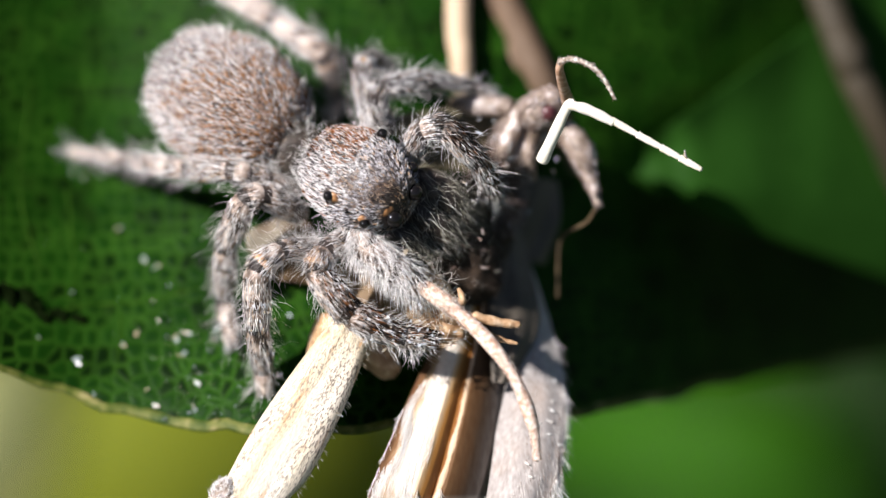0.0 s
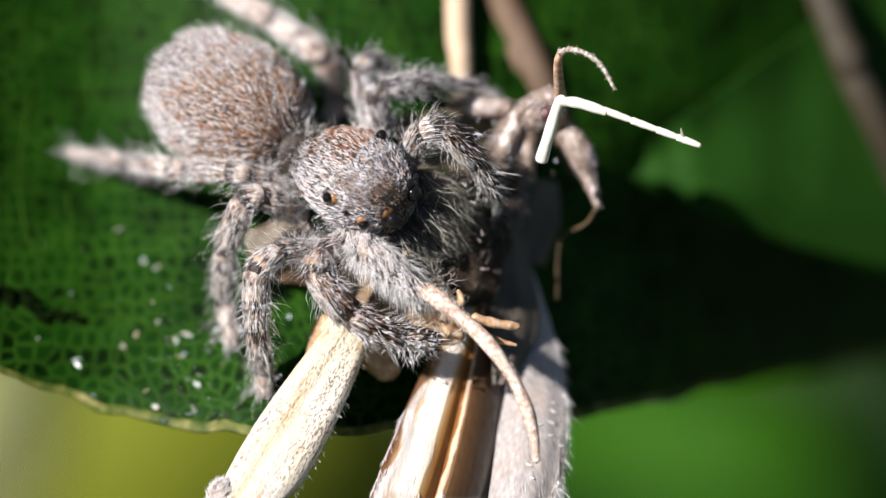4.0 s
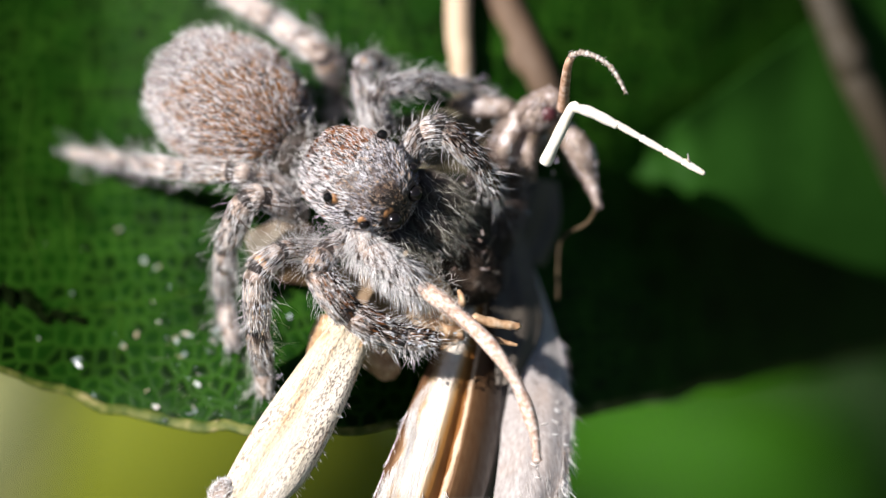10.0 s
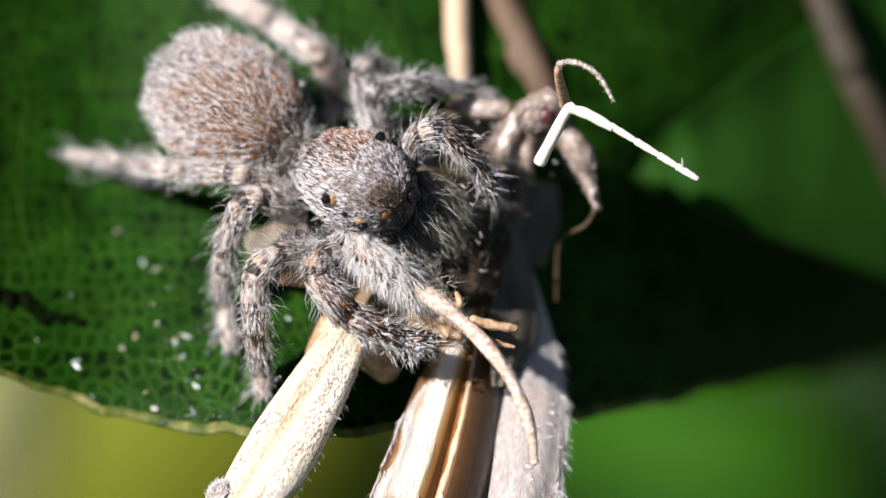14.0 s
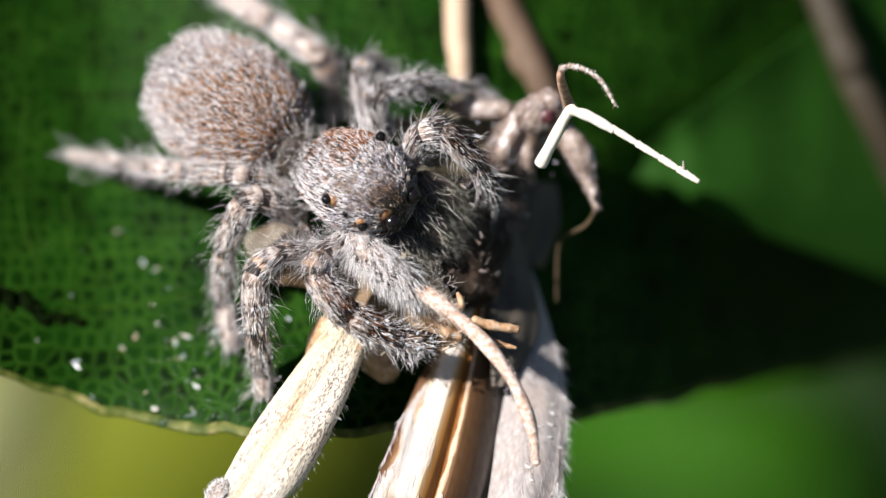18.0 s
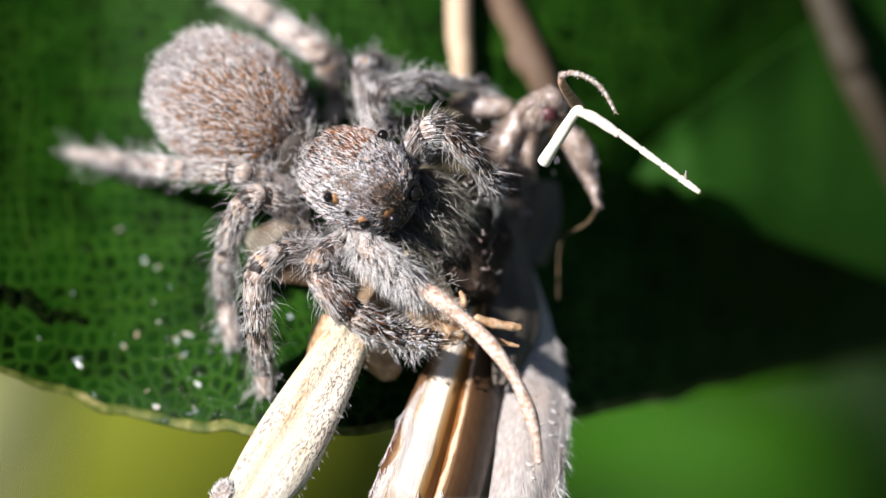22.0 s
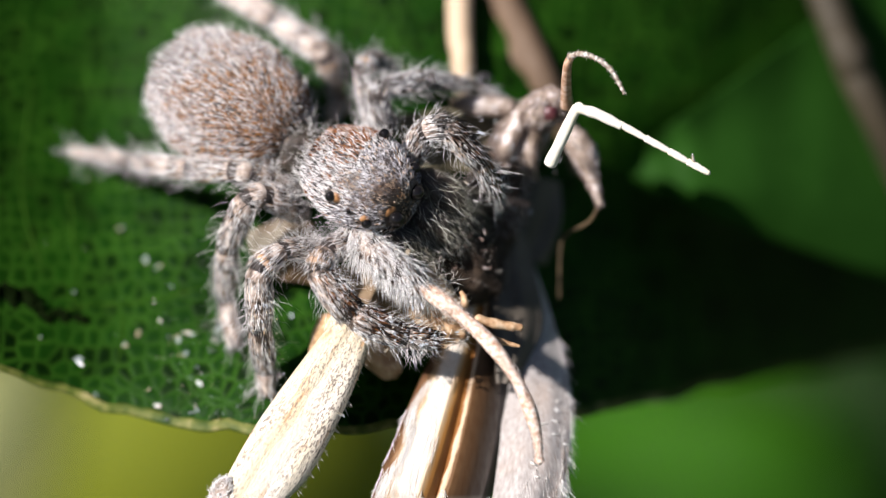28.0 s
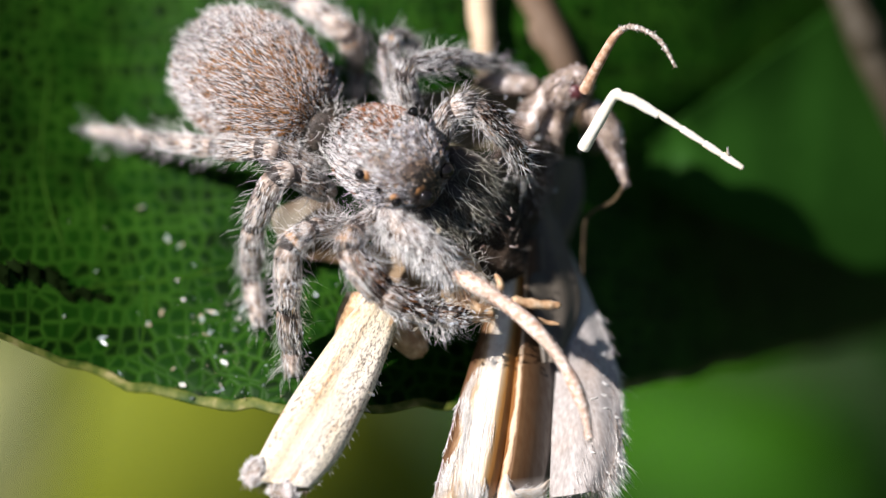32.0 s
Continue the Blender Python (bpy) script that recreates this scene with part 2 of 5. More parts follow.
def leaf_mat(name, dark, light, vein, cell, through_col, dirt=0.0, cells=True):
    k = Mat(name, 0.5)
    base = k.ramp(k.noise(260, 5), ((0.3, dark), (0.7, light)))
    base = k.mix(0.35, base, k.ramp(k.noise(2600, 3), ((0.3, dark), (0.7, light))))
    height = k.noise(900, 3)
    if cells:
        warp = k.node("ShaderNodeTexNoise", Scale=1400.0, Detail=2.0)
        pos = k.coords()
        k.link(pos, warp.inputs["Vector"])
        off = k.node("ShaderNodeVectorMath")
        off.operation = "MULTIPLY_ADD"
        off.inputs[1].default_value = (0.9e-4,) * 3
        k.link(warp.outputs["Color"], off.inputs[0])
        k.link(pos, off.inputs[2])
        nets = []
        for scale, lo, hi in ((cell, 0.0, 0.26), (cell * 0.21, 0.008, 0.04)):
            v = k.node("ShaderNodeTexVoronoi", Scale=scale, Randomness=0.75)
            v.voronoi_dimensions = "2D"
            v.feature = "DISTANCE_TO_EDGE"
            k.link(off.outputs[0], v.inputs["Vector"])
            nets.append(k.ramp(v.outputs["Distance"], ((lo, 1.0), (hi, 0.0))))
        net = k.mix(1.0, nets[0], nets[1], "LIGHTEN")
        soft = k.mix(1.0, net, k.ramp(k.noise(700, 2), ((0.32, 0.2), (0.68, 1.0))), "MULTIPLY")
        tint = k.node("ShaderNodeTexVoronoi", Scale=cell, Randomness=0.75)
        tint.voronoi_dimensions = "2D"
        k.link(off.outputs[0], tint.inputs["Vector"])
        base = k.mix(1.0, base, k.ramp(tint.outputs["Color"], ((0.25, 0.35), (0.5, 0.9), (0.75, 1.0))), "MULTIPLY")
        base = k.mix(soft, base, vein)
        inv = k.ramp(net, ((0.0, 1.0), (1.0, 0.0)))
        k.bump(inv, 0.25, 6e-5)
    else:
        k.bump(height, 0.3, 8e-5)
    k.colour(base)
    k.set(Specular_IOR_Level=0.055 if cells else 0.03, Roughness=0.48 if cells else 0.5)
    out = k.t.nodes["Material Output"]
    tr = k.node("ShaderNodeBsdfTranslucent")
    tr.inputs["Color"].default_value = (*through_col, 1)
    mx = k.node("ShaderNodeMixShader", Fac=0.22)
    k.link(k.b.outputs[0], mx.inputs[1])
    k.link(tr.outputs[0], mx.inputs[2])
    k.link(mx.outputs[0], out.inputs[0])
    return k.m


M_LEAF = leaf_mat("leaf_green", (0.0026, 0.02, 0.001), (0.0082, 0.043, 0.0022), (0.026, 0.084, 0.007), 2700.0, (0.01, 0.06, 0.003))
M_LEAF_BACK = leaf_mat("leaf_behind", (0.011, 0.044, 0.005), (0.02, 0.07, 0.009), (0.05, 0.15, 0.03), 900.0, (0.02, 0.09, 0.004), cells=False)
# Leaf green darkened: the shade inside the shrub is put into the colour.
M_LEAF_SHADED = leaf_mat("leaf_shaded", (0.004, 0.016, 0.002), (0.009, 0.03, 0.004), (0.02, 0.05, 0.01), 900.0, (0.005, 0.02, 0.001), cells=False)
M_LEAF_YEL = leaf_mat("leaf_yellowing", (0.145, 0.17, 0.014), (0.185, 0.21, 0.02), (0.2, 0.24, 0.06), 900.0, (0.16, 0.16, 0.01), cells=False)
M_LEAF_LOW = leaf_mat("leaf_lower", (0.02, 0.076, 0.003), (0.035, 0.122, 0.006), (0.05, 0.15, 0.03), 900.0, (0.03, 0.12, 0.004), cells=False)
# Paler than the yellow leaf: stronger light is put into this colour.
M_LEAF_PALE = leaf_mat("leaf_lit_pale", (0.22, 0.23, 0.09), (0.27, 0.28, 0.12), (0.3, 0.3, 0.1), 900.0, (0.25, 0.25, 0.1), cells=False)
k = Mat("leaf_rim", 0.5)
M_RIM = k.set(Specular_IOR_Level=0.1).colour(k.ramp(k.noise(2100, 5), ((0.36, (0.018, 0.045, 0.006)), (0.48, (0.07, 0.09, 0.016)), (0.58, (0.12, 0.13, 0.032)), (0.7, (0.26, 0.23, 0.1))))).bump(k.noise(5000), 0.4, 4e-5).m
k = Mat("straw_stalk", 0.6)
M_STALK = k.colour(k.ramp(k.noise(900, 4, (1, 0.15, 1)), ((0.3, (0.44, 0.31, 0.2)), (0.7, (0.62, 0.47, 0.33))))).bump(k.noise(3000), 0.4, 5e-5).m
k = Mat("brown_stem", 0.7)
M_STEM = k.colour(k.ramp(k.noise(700, 4, (1, 0.2, 1)), ((0.3, (0.07, 0.043, 0.024)), (0.7, (0.14, 0.088, 0.052))))).bump(k.noise(2500), 0.5, 8e-5).m
# Stem brown made darker, so that the far twig looks shaded.
k = Mat("shaded_twig", 0.7)
M_TWIG_SHADED = k.colour(k.ramp(k.noise(700, 4, (1, 0.2, 1)), ((0.3, (0.024, 0.018, 0.008)), (0.7, (0.05, 0.036, 0.017))))).bump(k.noise(2500), 0.5, 8e-5).m
k = Mat("soil", 0.9)
M_SOIL = k.colour(k.mix(k.noise(3.0, 6), k.ramp(k.noise(60, 8), ((0.3, (0.015, 0.02, 0.006)), (0.7, (0.05, 0.075, 0.02)))), (0.02, 0.045, 0.012))).bump(k.noise(90, 8), 0.8, 0.02).m

k = Mat("straw_wing", 0.5)
wide = k.noise(800, 4, (1.0, 0.35, 1.0), 31)
dash = k.noise(26000, 5, (1.0, 0.3, 1.0), 31)
line = k.noise(5200, 5, (1.0, 0.06, 1.0), 31)
where = k.ramp(k.noise(1300, 3, (1.0, 0.12, 1.0), 31), ((0.36, 0.25), (0.52, 1.0)))
base = k.ramp(wide, ((0.35, (0.6, 0.45, 0.27)), (0.5, (0.7, 0.61, 0.46)), (0.66, (0.74, 0.68, 0.6))))
base = k.mix(k.ramp(line, ((0.58, 0.0), (0.68, 0.6))), base, (0.45, 0.21, 0.06))
grain = k.mix(1.0, where, k.ramp(dash, ((0.5, 0.0), (0.58, 0.9))), "MULTIPLY")
base = k.mix(grain, base, (0.16, 0.125, 0.1))
M_STRAW = k.colour(base).bump(dash, 0.7, 3e-5).m
k = Mat("grey_wing", 0.36)
streak = k.noise(11000, 6, (1.0, 0.08, 1.0), -4)
base = k.ramp(streak, ((0.3, (0.25, 0.225, 0.21)), (0.55, (0.36, 0.33, 0.315)), (0.75, (0.48, 0.45, 0.43))))
base = k.mix(k.ramp(k.noise(700, 3), ((0.5, 0.0), (0.7, 0.35))), base, (0.36, 0.26, 0.19))
M_GREYWING = k.colour(base).bump(streak, 0.35, 2e-5).set(Sheen_Weight=0.35).m


def fold_mat(name, low, high, rough=0.36, sheen=0.2):
    k = Mat(name, rough)
    streak = k.noise(9000, 5, (1.0, 0.06, 1.0), 12)
    base = k.mix(0.7, k.ramp(streak, ((0.3, low), (0.7, high))), k.ramp(k.noise(600, 4), ((0.35, low), (0.65, high))))
    base = k.mix(k.ramp(k.noise(420, 3), ((0.5, 0.0), (0.7, 0.55))), base, low)
    return k.colour(base).bump(streak, 0.2, 8e-6).set(Sheen_Weight=sheen).m


def band_mat(name, bands):
    """Wing colours that run into one another across the wing (u), whiter with loose scales towards its end (v)."""
    k = Mat(name, 0.4)
    uv = k.node("ShaderNodeSeparateXYZ")
    k.link(k.node("ShaderNodeTexCoord").outputs["UV"], uv.inputs[0])
    streak = k.noise(9000, 5, (1.0, 0.06, 1.0), 12)
    broad = k.noise(900, 4, (1.0, 0.3, 1.0), 12)
    at = uv.outputs["X"]
    for wave, size in ((streak, 0.05), (broad, 0.08)):
        add = k.node("ShaderNodeMath")
        add.operation = "MULTIPLY_ADD"
        add.inputs[1].default_value = size
        k.link(wave, add.inputs[0])
        k.link(at, add.inputs[2])
        at = add.outputs[0]
    base = k.ramp(at, tuple((u + 0.065, col) for u, col in bands))
    base = k.mix(1.0, base, k.ramp(streak, ((0.3, (0.78, 0.72, 0.68)), (0.6, (1.0, 1.0, 1.0)))), "MULTIPLY")
    end = k.mix(1.0, k.ramp(uv.outputs["Y"], ((0.82, 0.0), (1.0, 1.0))), k.ramp(broad, ((0.4, 0.0), (0.6, 0.85))), "MULTIPLY")
    base = k.mix(end, base, (0.84, 0.79, 0.73))
    return k.colour(base).bump(streak, 0.2, 8e-6).set(Specular_IOR_Level=0.15).m


M_BANDS = band_mat("hindwing_bands", (
    (0.0, (0.09, 0.045, 0.022)), (0.07, (0.17, 0.095, 0.05)), (0.13, (0.5, 0.36, 0.22)), (0.2, (0.84, 0.77, 0.68)), (0.33, (0.84, 0.77, 0.67)), (0.4, (0.55, 0.37, 0.19)),
    (0.435, (0.4, 0.19, 0.05)), (0.49, (0.24, 0.1, 0.022)), (0.55, (0.2, 0.085, 0.024)), (0.565, (0.6, 0.47, 0.33)), (0.585, (0.56, 0.43, 0.3)), (0.605, (0.13, 0.07, 0.032)),
    (0.72, (0.085, 0.046, 0.022)), (0.79, (0.055, 0.035, 0.021)), (0.88, (0.062, 0.05, 0.042)), (0.93, (0.1, 0.085, 0.075))))
M_CREAM = fold_mat("wing_cream", (0.58, 0.42, 0.27), (0.86, 0.81, 0.74))
M_FLUFF = hair_mat("white_fluff", ((0, (0.9, 0.89, 0.87)), (0.6, (0.82, 0.78, 0.73))), rough=0.25)
M_TANSILK = hair_mat("tan_silk", ((0, (0.7, 0.5, 0.3)), (0.5, (0.6, 0.38, 0.18)), (0.8, (0.8, 0.66, 0.5))), rough=0.3)
k = Mat("membrane", 0.9)
k.set(Specular_IOR_Level=0.1)
M_MEMBRANE = k.colour(k.ramp(k.noise(650, 4), ((0.4, (0.1, 0.066, 0.036)), (0.5, (0.16, 0.12, 0.085)), (0.6, (0.21, 0.185, 0.145))))).bump(k.noise(2200, 4), 0.5, 6e-5).m
# Brown moth skin, darkened to hold the spider's shade.
M_SHADESKIN = fold_mat("shaded_skin", (0.018, 0.011, 0.006), (0.06, 0.036, 0.02), 0.85, 0.0)
M_OLIVEWING = fold_mat("wing_olive", (0.07, 0.06, 0.03), (0.16, 0.14, 0.085), 0.7, 0.0)
# Wing brown darkened to carry shade near the wing root.
M_SHADEWING = fold_mat("wing_shaded", (0.05, 0.042, 0.03), (0.12, 0.1, 0.08), 0.6, 0.0)
M_TANWING = fold_mat("wing_tan", (0.16, 0.1, 0.05), (0.36, 0.25, 0.14), 0.7, 0.0)
k = Mat("moth_body", 0.5)
M_MOTH = k.colour(k.ramp(k.noise(2200, 5), ((0.34, (0.09, 0.065, 0.045)), (0.52, (0.3, 0.23, 0.185)), (0.66, (0.7, 0.62, 0.6))))).bump(k.noise(6000), 0.6, 5e-5).m
k = Mat("bone_leg", 0.45)
M_BONE = k.colour(k.ramp(k.noise(3500, 4), ((0.3, (0.7, 0.63, 0.48)), (0.65, (0.86, 0.83, 0.74))))).bump(k.noise(7000), 0.4, 3e-5).m
k = Mat("antenna_brown", 0.5)
M_ANT = k.colour(k.ramp(k.noise(9000, 5), ((0.32, (0.42, 0.24, 0.16)), (0.5, (0.64, 0.46, 0.36)), (0.66, (0.82, 0.73, 0.67))))).bump(k.noise(8000), 0.6, 4e-5).m
k = Mat("antenna_stalk", 0.5)
M_ANTENNA = k.colour(k.ramp(k.noise(7000, 5), ((0.32, (0.3, 0.15, 0.08)), (0.55, (0.5, 0.32, 0.22)), (0.7, (0.62, 0.48, 0.4))))).bump(k.noise(8000), 0.6, 4e-5).m
k = Mat("splinter", 0.5)
M_SPLINT = k.colour(k.ramp(k.noise(5000, 5), ((0.32, (0.26, 0.13, 0.06)), (0.55, (0.5, 0.32, 0.18)), (0.7, (0.66, 0.5, 0.34))))).bump(k.noise(8000), 0.6, 4e-5).m
M_FUZZ = hair_mat("pink_fuzz", ((0, (0.82, 0.7, 0.64)), (0.4, (0.62, 0.42, 0.32)), (0.8, (0.88, 0.84, 0.82))), rough=0.3)
M_FRINGE = hair_mat("fringe", ((0, (0.7, 0.66, 0.6)), (0.6, (0.5, 0.44, 0.36)), (0.9, (0.25, 0.18, 0.12))), rough=0.35)
M_DOWN = hair_mat("moth_down", ((0, (0.42, 0.35, 0.33)), (0.26, (0.22, 0.155, 0.13)), (0.6, (0.09, 0.06, 0.05)), (0.88, (0.7, 0.65, 0.66))), rough=0.3)
# Moth down with the same shade put into its colours.
M_SHADEDOWN = hair_mat("shaded_down", ((0, (0.02, 0.014, 0.01)), (0.6, (0.05, 0.034, 0.024)), (0.9, (0.12, 0.09, 0.07)), (0.98, (0.36, 0.32, 0.29))), rough=0.35)
M_SILKGREY = hair_mat("wing_silk_grey", ((0, (0.6, 0.57, 0.55)), (0.4, (0.36, 0.32, 0.3)), (0.65, (0.24, 0.18, 0.14)), (0.85, (0.78, 0.75, 0.72))), rough=0.25)
k = Mat("shin_brown", 0.7)
M_SHINBROWN = k.colour(k.ramp(k.noise(4000, 4), ((0.3, (0.035, 0.022, 0.009)), (0.7, (0.11, 0.075, 0.035))))).m
k = Mat("flagellum", 0.4)
M_WHIP = k.colour(k.ramp(k.noise(14000, 4), ((0.36, (0.16, 0.11, 0.08)), (0.52, (0.42, 0.36, 0.31)), (0.66, (0.74, 0.72, 0.7))))).bump(k.noise(16000), 0.6, 3e-5).m
k = Mat("flake", 0.25)
M_FLAKE = k.colour(k.ramp(k.noise(4000, 2), ((0.4, (0.3, 0.25, 0.18)), (0.55, (0.42, 0.45, 0.5)), (0.7, (0.6, 0.62, 0.68))))).m

k = Mat("crumb", 0.35)
M_CRUMB = k.colour(k.ramp(k.noise(4000, 2), ((0.4, (0.26, 0.21, 0.14)), (0.54, (0.16, 0.21, 0.19)), (0.7, (0.32, 0.36, 0.38))))).m


# ---- ground and shrub ----
def ground():
    n, half = 60, 120.0
    q = np.linspace(-1, 1, n)
    xx, yy = np.meshgrid(np.sign(q) * np.abs(q) ** 3 * half, np.sign(q) * np.abs(q) ** 3 * half)
    zz = 0.02 * np.sin(xx * 9) * np.sin(yy * 7 + 1) * np.exp(-(xx ** 2 + yy ** 2) / 60)
    v = np.stack((xx.ravel(), yy.ravel(), zz.ravel() - 0.02), 1)
    f = [(i * n + j, i * n + j + 1, (i + 1) * n + j + 1, (i + 1) * n + j) for i in range(n - 1) for j in range(n - 1)]
    ob = new("ground", mesh_data("ground", v, f))
    ob.data.materials.append(M_SOIL)
    tagged(ob, "dark mossy soil far below the leaves", "ground", kind="structure")


EDGE_X = (-900, -500, -200, 0, 110, 250, 430, 600, 760, 900, 1000, 1180, 1300, 1568, 1900, 2300)
EDGE_Y = (300, 480, 590, 655, 700, 742, 765, 763, 756, 750, 738, 713, 688, 655, 580, 395)


def leaf_h(x, y):
    """Height of the leaf's face over the sheet, in millimetres."""
    up = (700 - y) / 75
    h = -2.1 - 0.52 * up + 0.011 * up * up
    h = h + 0.45 * (1 - np.cos(2 * np.pi * (np.minimum(x, 600) - 150) / 900)) - 0.6
    h = h + 0.085 * (np.maximum(200 - np.maximum(x, -200), 0) / 75) ** 2
    d = np.maximum(x - 650, 0) / 75
    ease = np.clip((y - 150) / 270, 0, 1)
    h = h - np.where(d < 8, 0.1 * d * d, 6.4 + 1.9 * (d - 8)) * (0.43 + 0.57 * ease * ease * (3 - 2 * ease))
    h = h + 0.5 * np.exp(-((x - 120) / 330) ** 2 - ((y - 620) / 190) ** 2)
    h = h - 0.8 * np.exp(-((x - 740) / 95) ** 2 - ((y - 690) / 95) ** 2)
    return h + 0.10 * np.sin(x / 130 + y / 210) * np.sin(y / 95 + 1)


def main_leaf():
    nx, ny = 260, 110
    xs = np.linspace(-900, 2300, nx)
    e = np.interp(xs, EDGE_X, EDGE_Y)
    e = np.convolve(np.pad(e, 6, mode="edge"), np.ones(13) / 13, "valid")
    e = e + 4 * np.sin(xs / 23) + 3 * np.sin(xs / 9.7 + 2)
    v = np.linspace(0, 1, ny)
    top = -1000 + ((xs - 700) / 1600) ** 2 * 1000
    yy = e[None] * (1 - v[:, None]) + top[None] * v[:, None]
    xx = np.broadcast_to(xs[None], yy.shape)
    hh = leaf_h(xx, yy) - 0.14 * np.exp(-(e[None] - yy) / 18)
    p = np.stack(((xx - 784) / 75, (441 - yy) / 75, hh), -1).reshape(-1, 3) * MM
    low = p - np.array((0, 0, 0.22 * MM))
    n = nx * ny
    f = []
    for i in range(ny - 1):
        for j in range(nx - 1):
            q = (i * nx + j, i * nx + j + 1, (i + 1) * nx + j + 1, (i + 1) * nx + j)
            f += [q, tuple(n + a for a in reversed(q))]
    for j in range(nx - 1):
        f.append((j + 1, j, n + j, n + j + 1))
    leaf = thing("leaf", G(700, 300, float(leaf_h(700.0, 300.0))), "dark green net-veined leaf with a pale rim", "leaf")
    part("blade", (np.vstack((p, low)), f), M_LEAF, leaf)
    line = [G(x, y - 2, leaf_h(x, y) - 0.12) for x, y in zip(xs[::3], e[::3])]
    part("leaf_margin", Tube(line, [8, 11, 7, 10, 8, 11, 7, 10, 8], n=170, sides=8, lumps=0.15, flat=0.16).shape(), M_RIM, leaf, "pale yellowish rim of the leaf")
    for x, y, a, b in ((-60, 528, 0.24, 0.26), (-30, 522, 0.2, 0.24), (-4, 530, 0.24, 0.28), (28, 536, 0.26, 0.24), (62, 566, 0.22, 0.13), (92, 566, 0.2, 0.2), (126, 571, 0.22, 0.13), (50, 548, 0.2, 0.16)):
        part("dark_spot", Blob(G(x, y, float(leaf_h(np.float64(x), np.float64(y))) - 0.02), (1, 0.05, 0), (0, 0, 1), (a * 1.15, b * 1.25, 0.03), power=2.6, lumps=0.3).shape(24, 10), M_SPOT, leaf, "dark withered cells")
    # side veins
    for pts in (((15, 20), (35, 160), (20, 330), (60, 480)), ((104, 330), (112, 388), (120, 488), (118, 536)), ((205, 540), (206, 600), (196, 670)), ((96, 552), (156, 542), (246, 537), (348, 512), (430, 505))):
        part("vein", Tube([G(x, y, leaf_h(np.float64(x), np.float64(y)) - 0.035) for x, y in pts], [3, 3.6, 2.6], n=40, sides=8).shape(), M_SIDEVEIN, leaf)
    return leaf


k = Mat("withered", 1.0)
k.set(Specular_IOR_Level=0.0)
M_SPOT = k.colour(k.ramp(k.noise(3000), ((0.3, (0.002, 0.004, 0.001)), (0.7, (0.006, 0.012, 0.003))))).m
k = Mat("side_vein", 0.6)
M_SIDEVEIN = k.colour(k.ramp(k.noise(3000), ((0.3, (0.012, 0.044, 0.003)), (0.7, (0.026, 0.066, 0.006))))).m
k.set(Specular_IOR_Level=0.02)
k = Mat("leaf_vein", 0.5)
M_VEIN = k.colour(k.ramp(k.noise(2000), ((0.3, (0.012, 0.055, 0.008)), (0.7, (0.028, 0.09, 0.016))))).m


def blade(shrub, name, spine, half, droop, material, label, stem_to):
    """A broad leaf: spine in sheet units, half widths, a drooping cross-section, and its stalk down to the shrub's stem."""
    n, m = 60, 25
    c = spline(spine, n)
    w = spline(np.array(half, dtype=float), n) / 75 * MM
    t, a, b = frames(c)
    s = np.linspace(-1, 1, m)
    v = c[:, None] + b[:, None] * (s[None, :, None] * w[:, None, None]) - a[:, None] * (np.abs(s) ** 1.6 * droop * MM)[None, :, None]
    v = v + a[:, None] * (0.12 * MM * np.sin(np.arange(n) * 0.9)[:, None] * np.abs(s)[None])[..., None]
    top = v.reshape(-1, 3)
    low = top - np.array((0, 0, 0.2 * MM))
    k = n * m
    f = []
    for i in range(n - 1):
        for j in range(m - 1):
            q = (i * m + j, i * m + j + 1, (i + 1) * m + j + 1, (i + 1) * m + j)
            f += [q, tuple(k + x for x in reversed(q))]
    for i in range(n - 1):
        f += [(i * m, (i + 1) * m, k + (i + 1) * m, k + i * m), ((i + 1) * m - 1, k + (i + 1) * m - 1, k + (i + 2) * m - 1, (i + 2) * m - 1)]
    ob = part(name, (np.vstack((top, low)), f), material, shrub, label)
    part("midrib", Tube(c, [16, 12, 5], n=40, sides=8).shape(), M_VEIN, ob)
    part("leaf_stalk", Tube([c[0], (c[0] + stem_to) / 2 + np.array((0, 0.002, 0)), stem_to], [14, 16, 20], n=20, sides=8).shape(), M_VEIN, ob)
    return ob


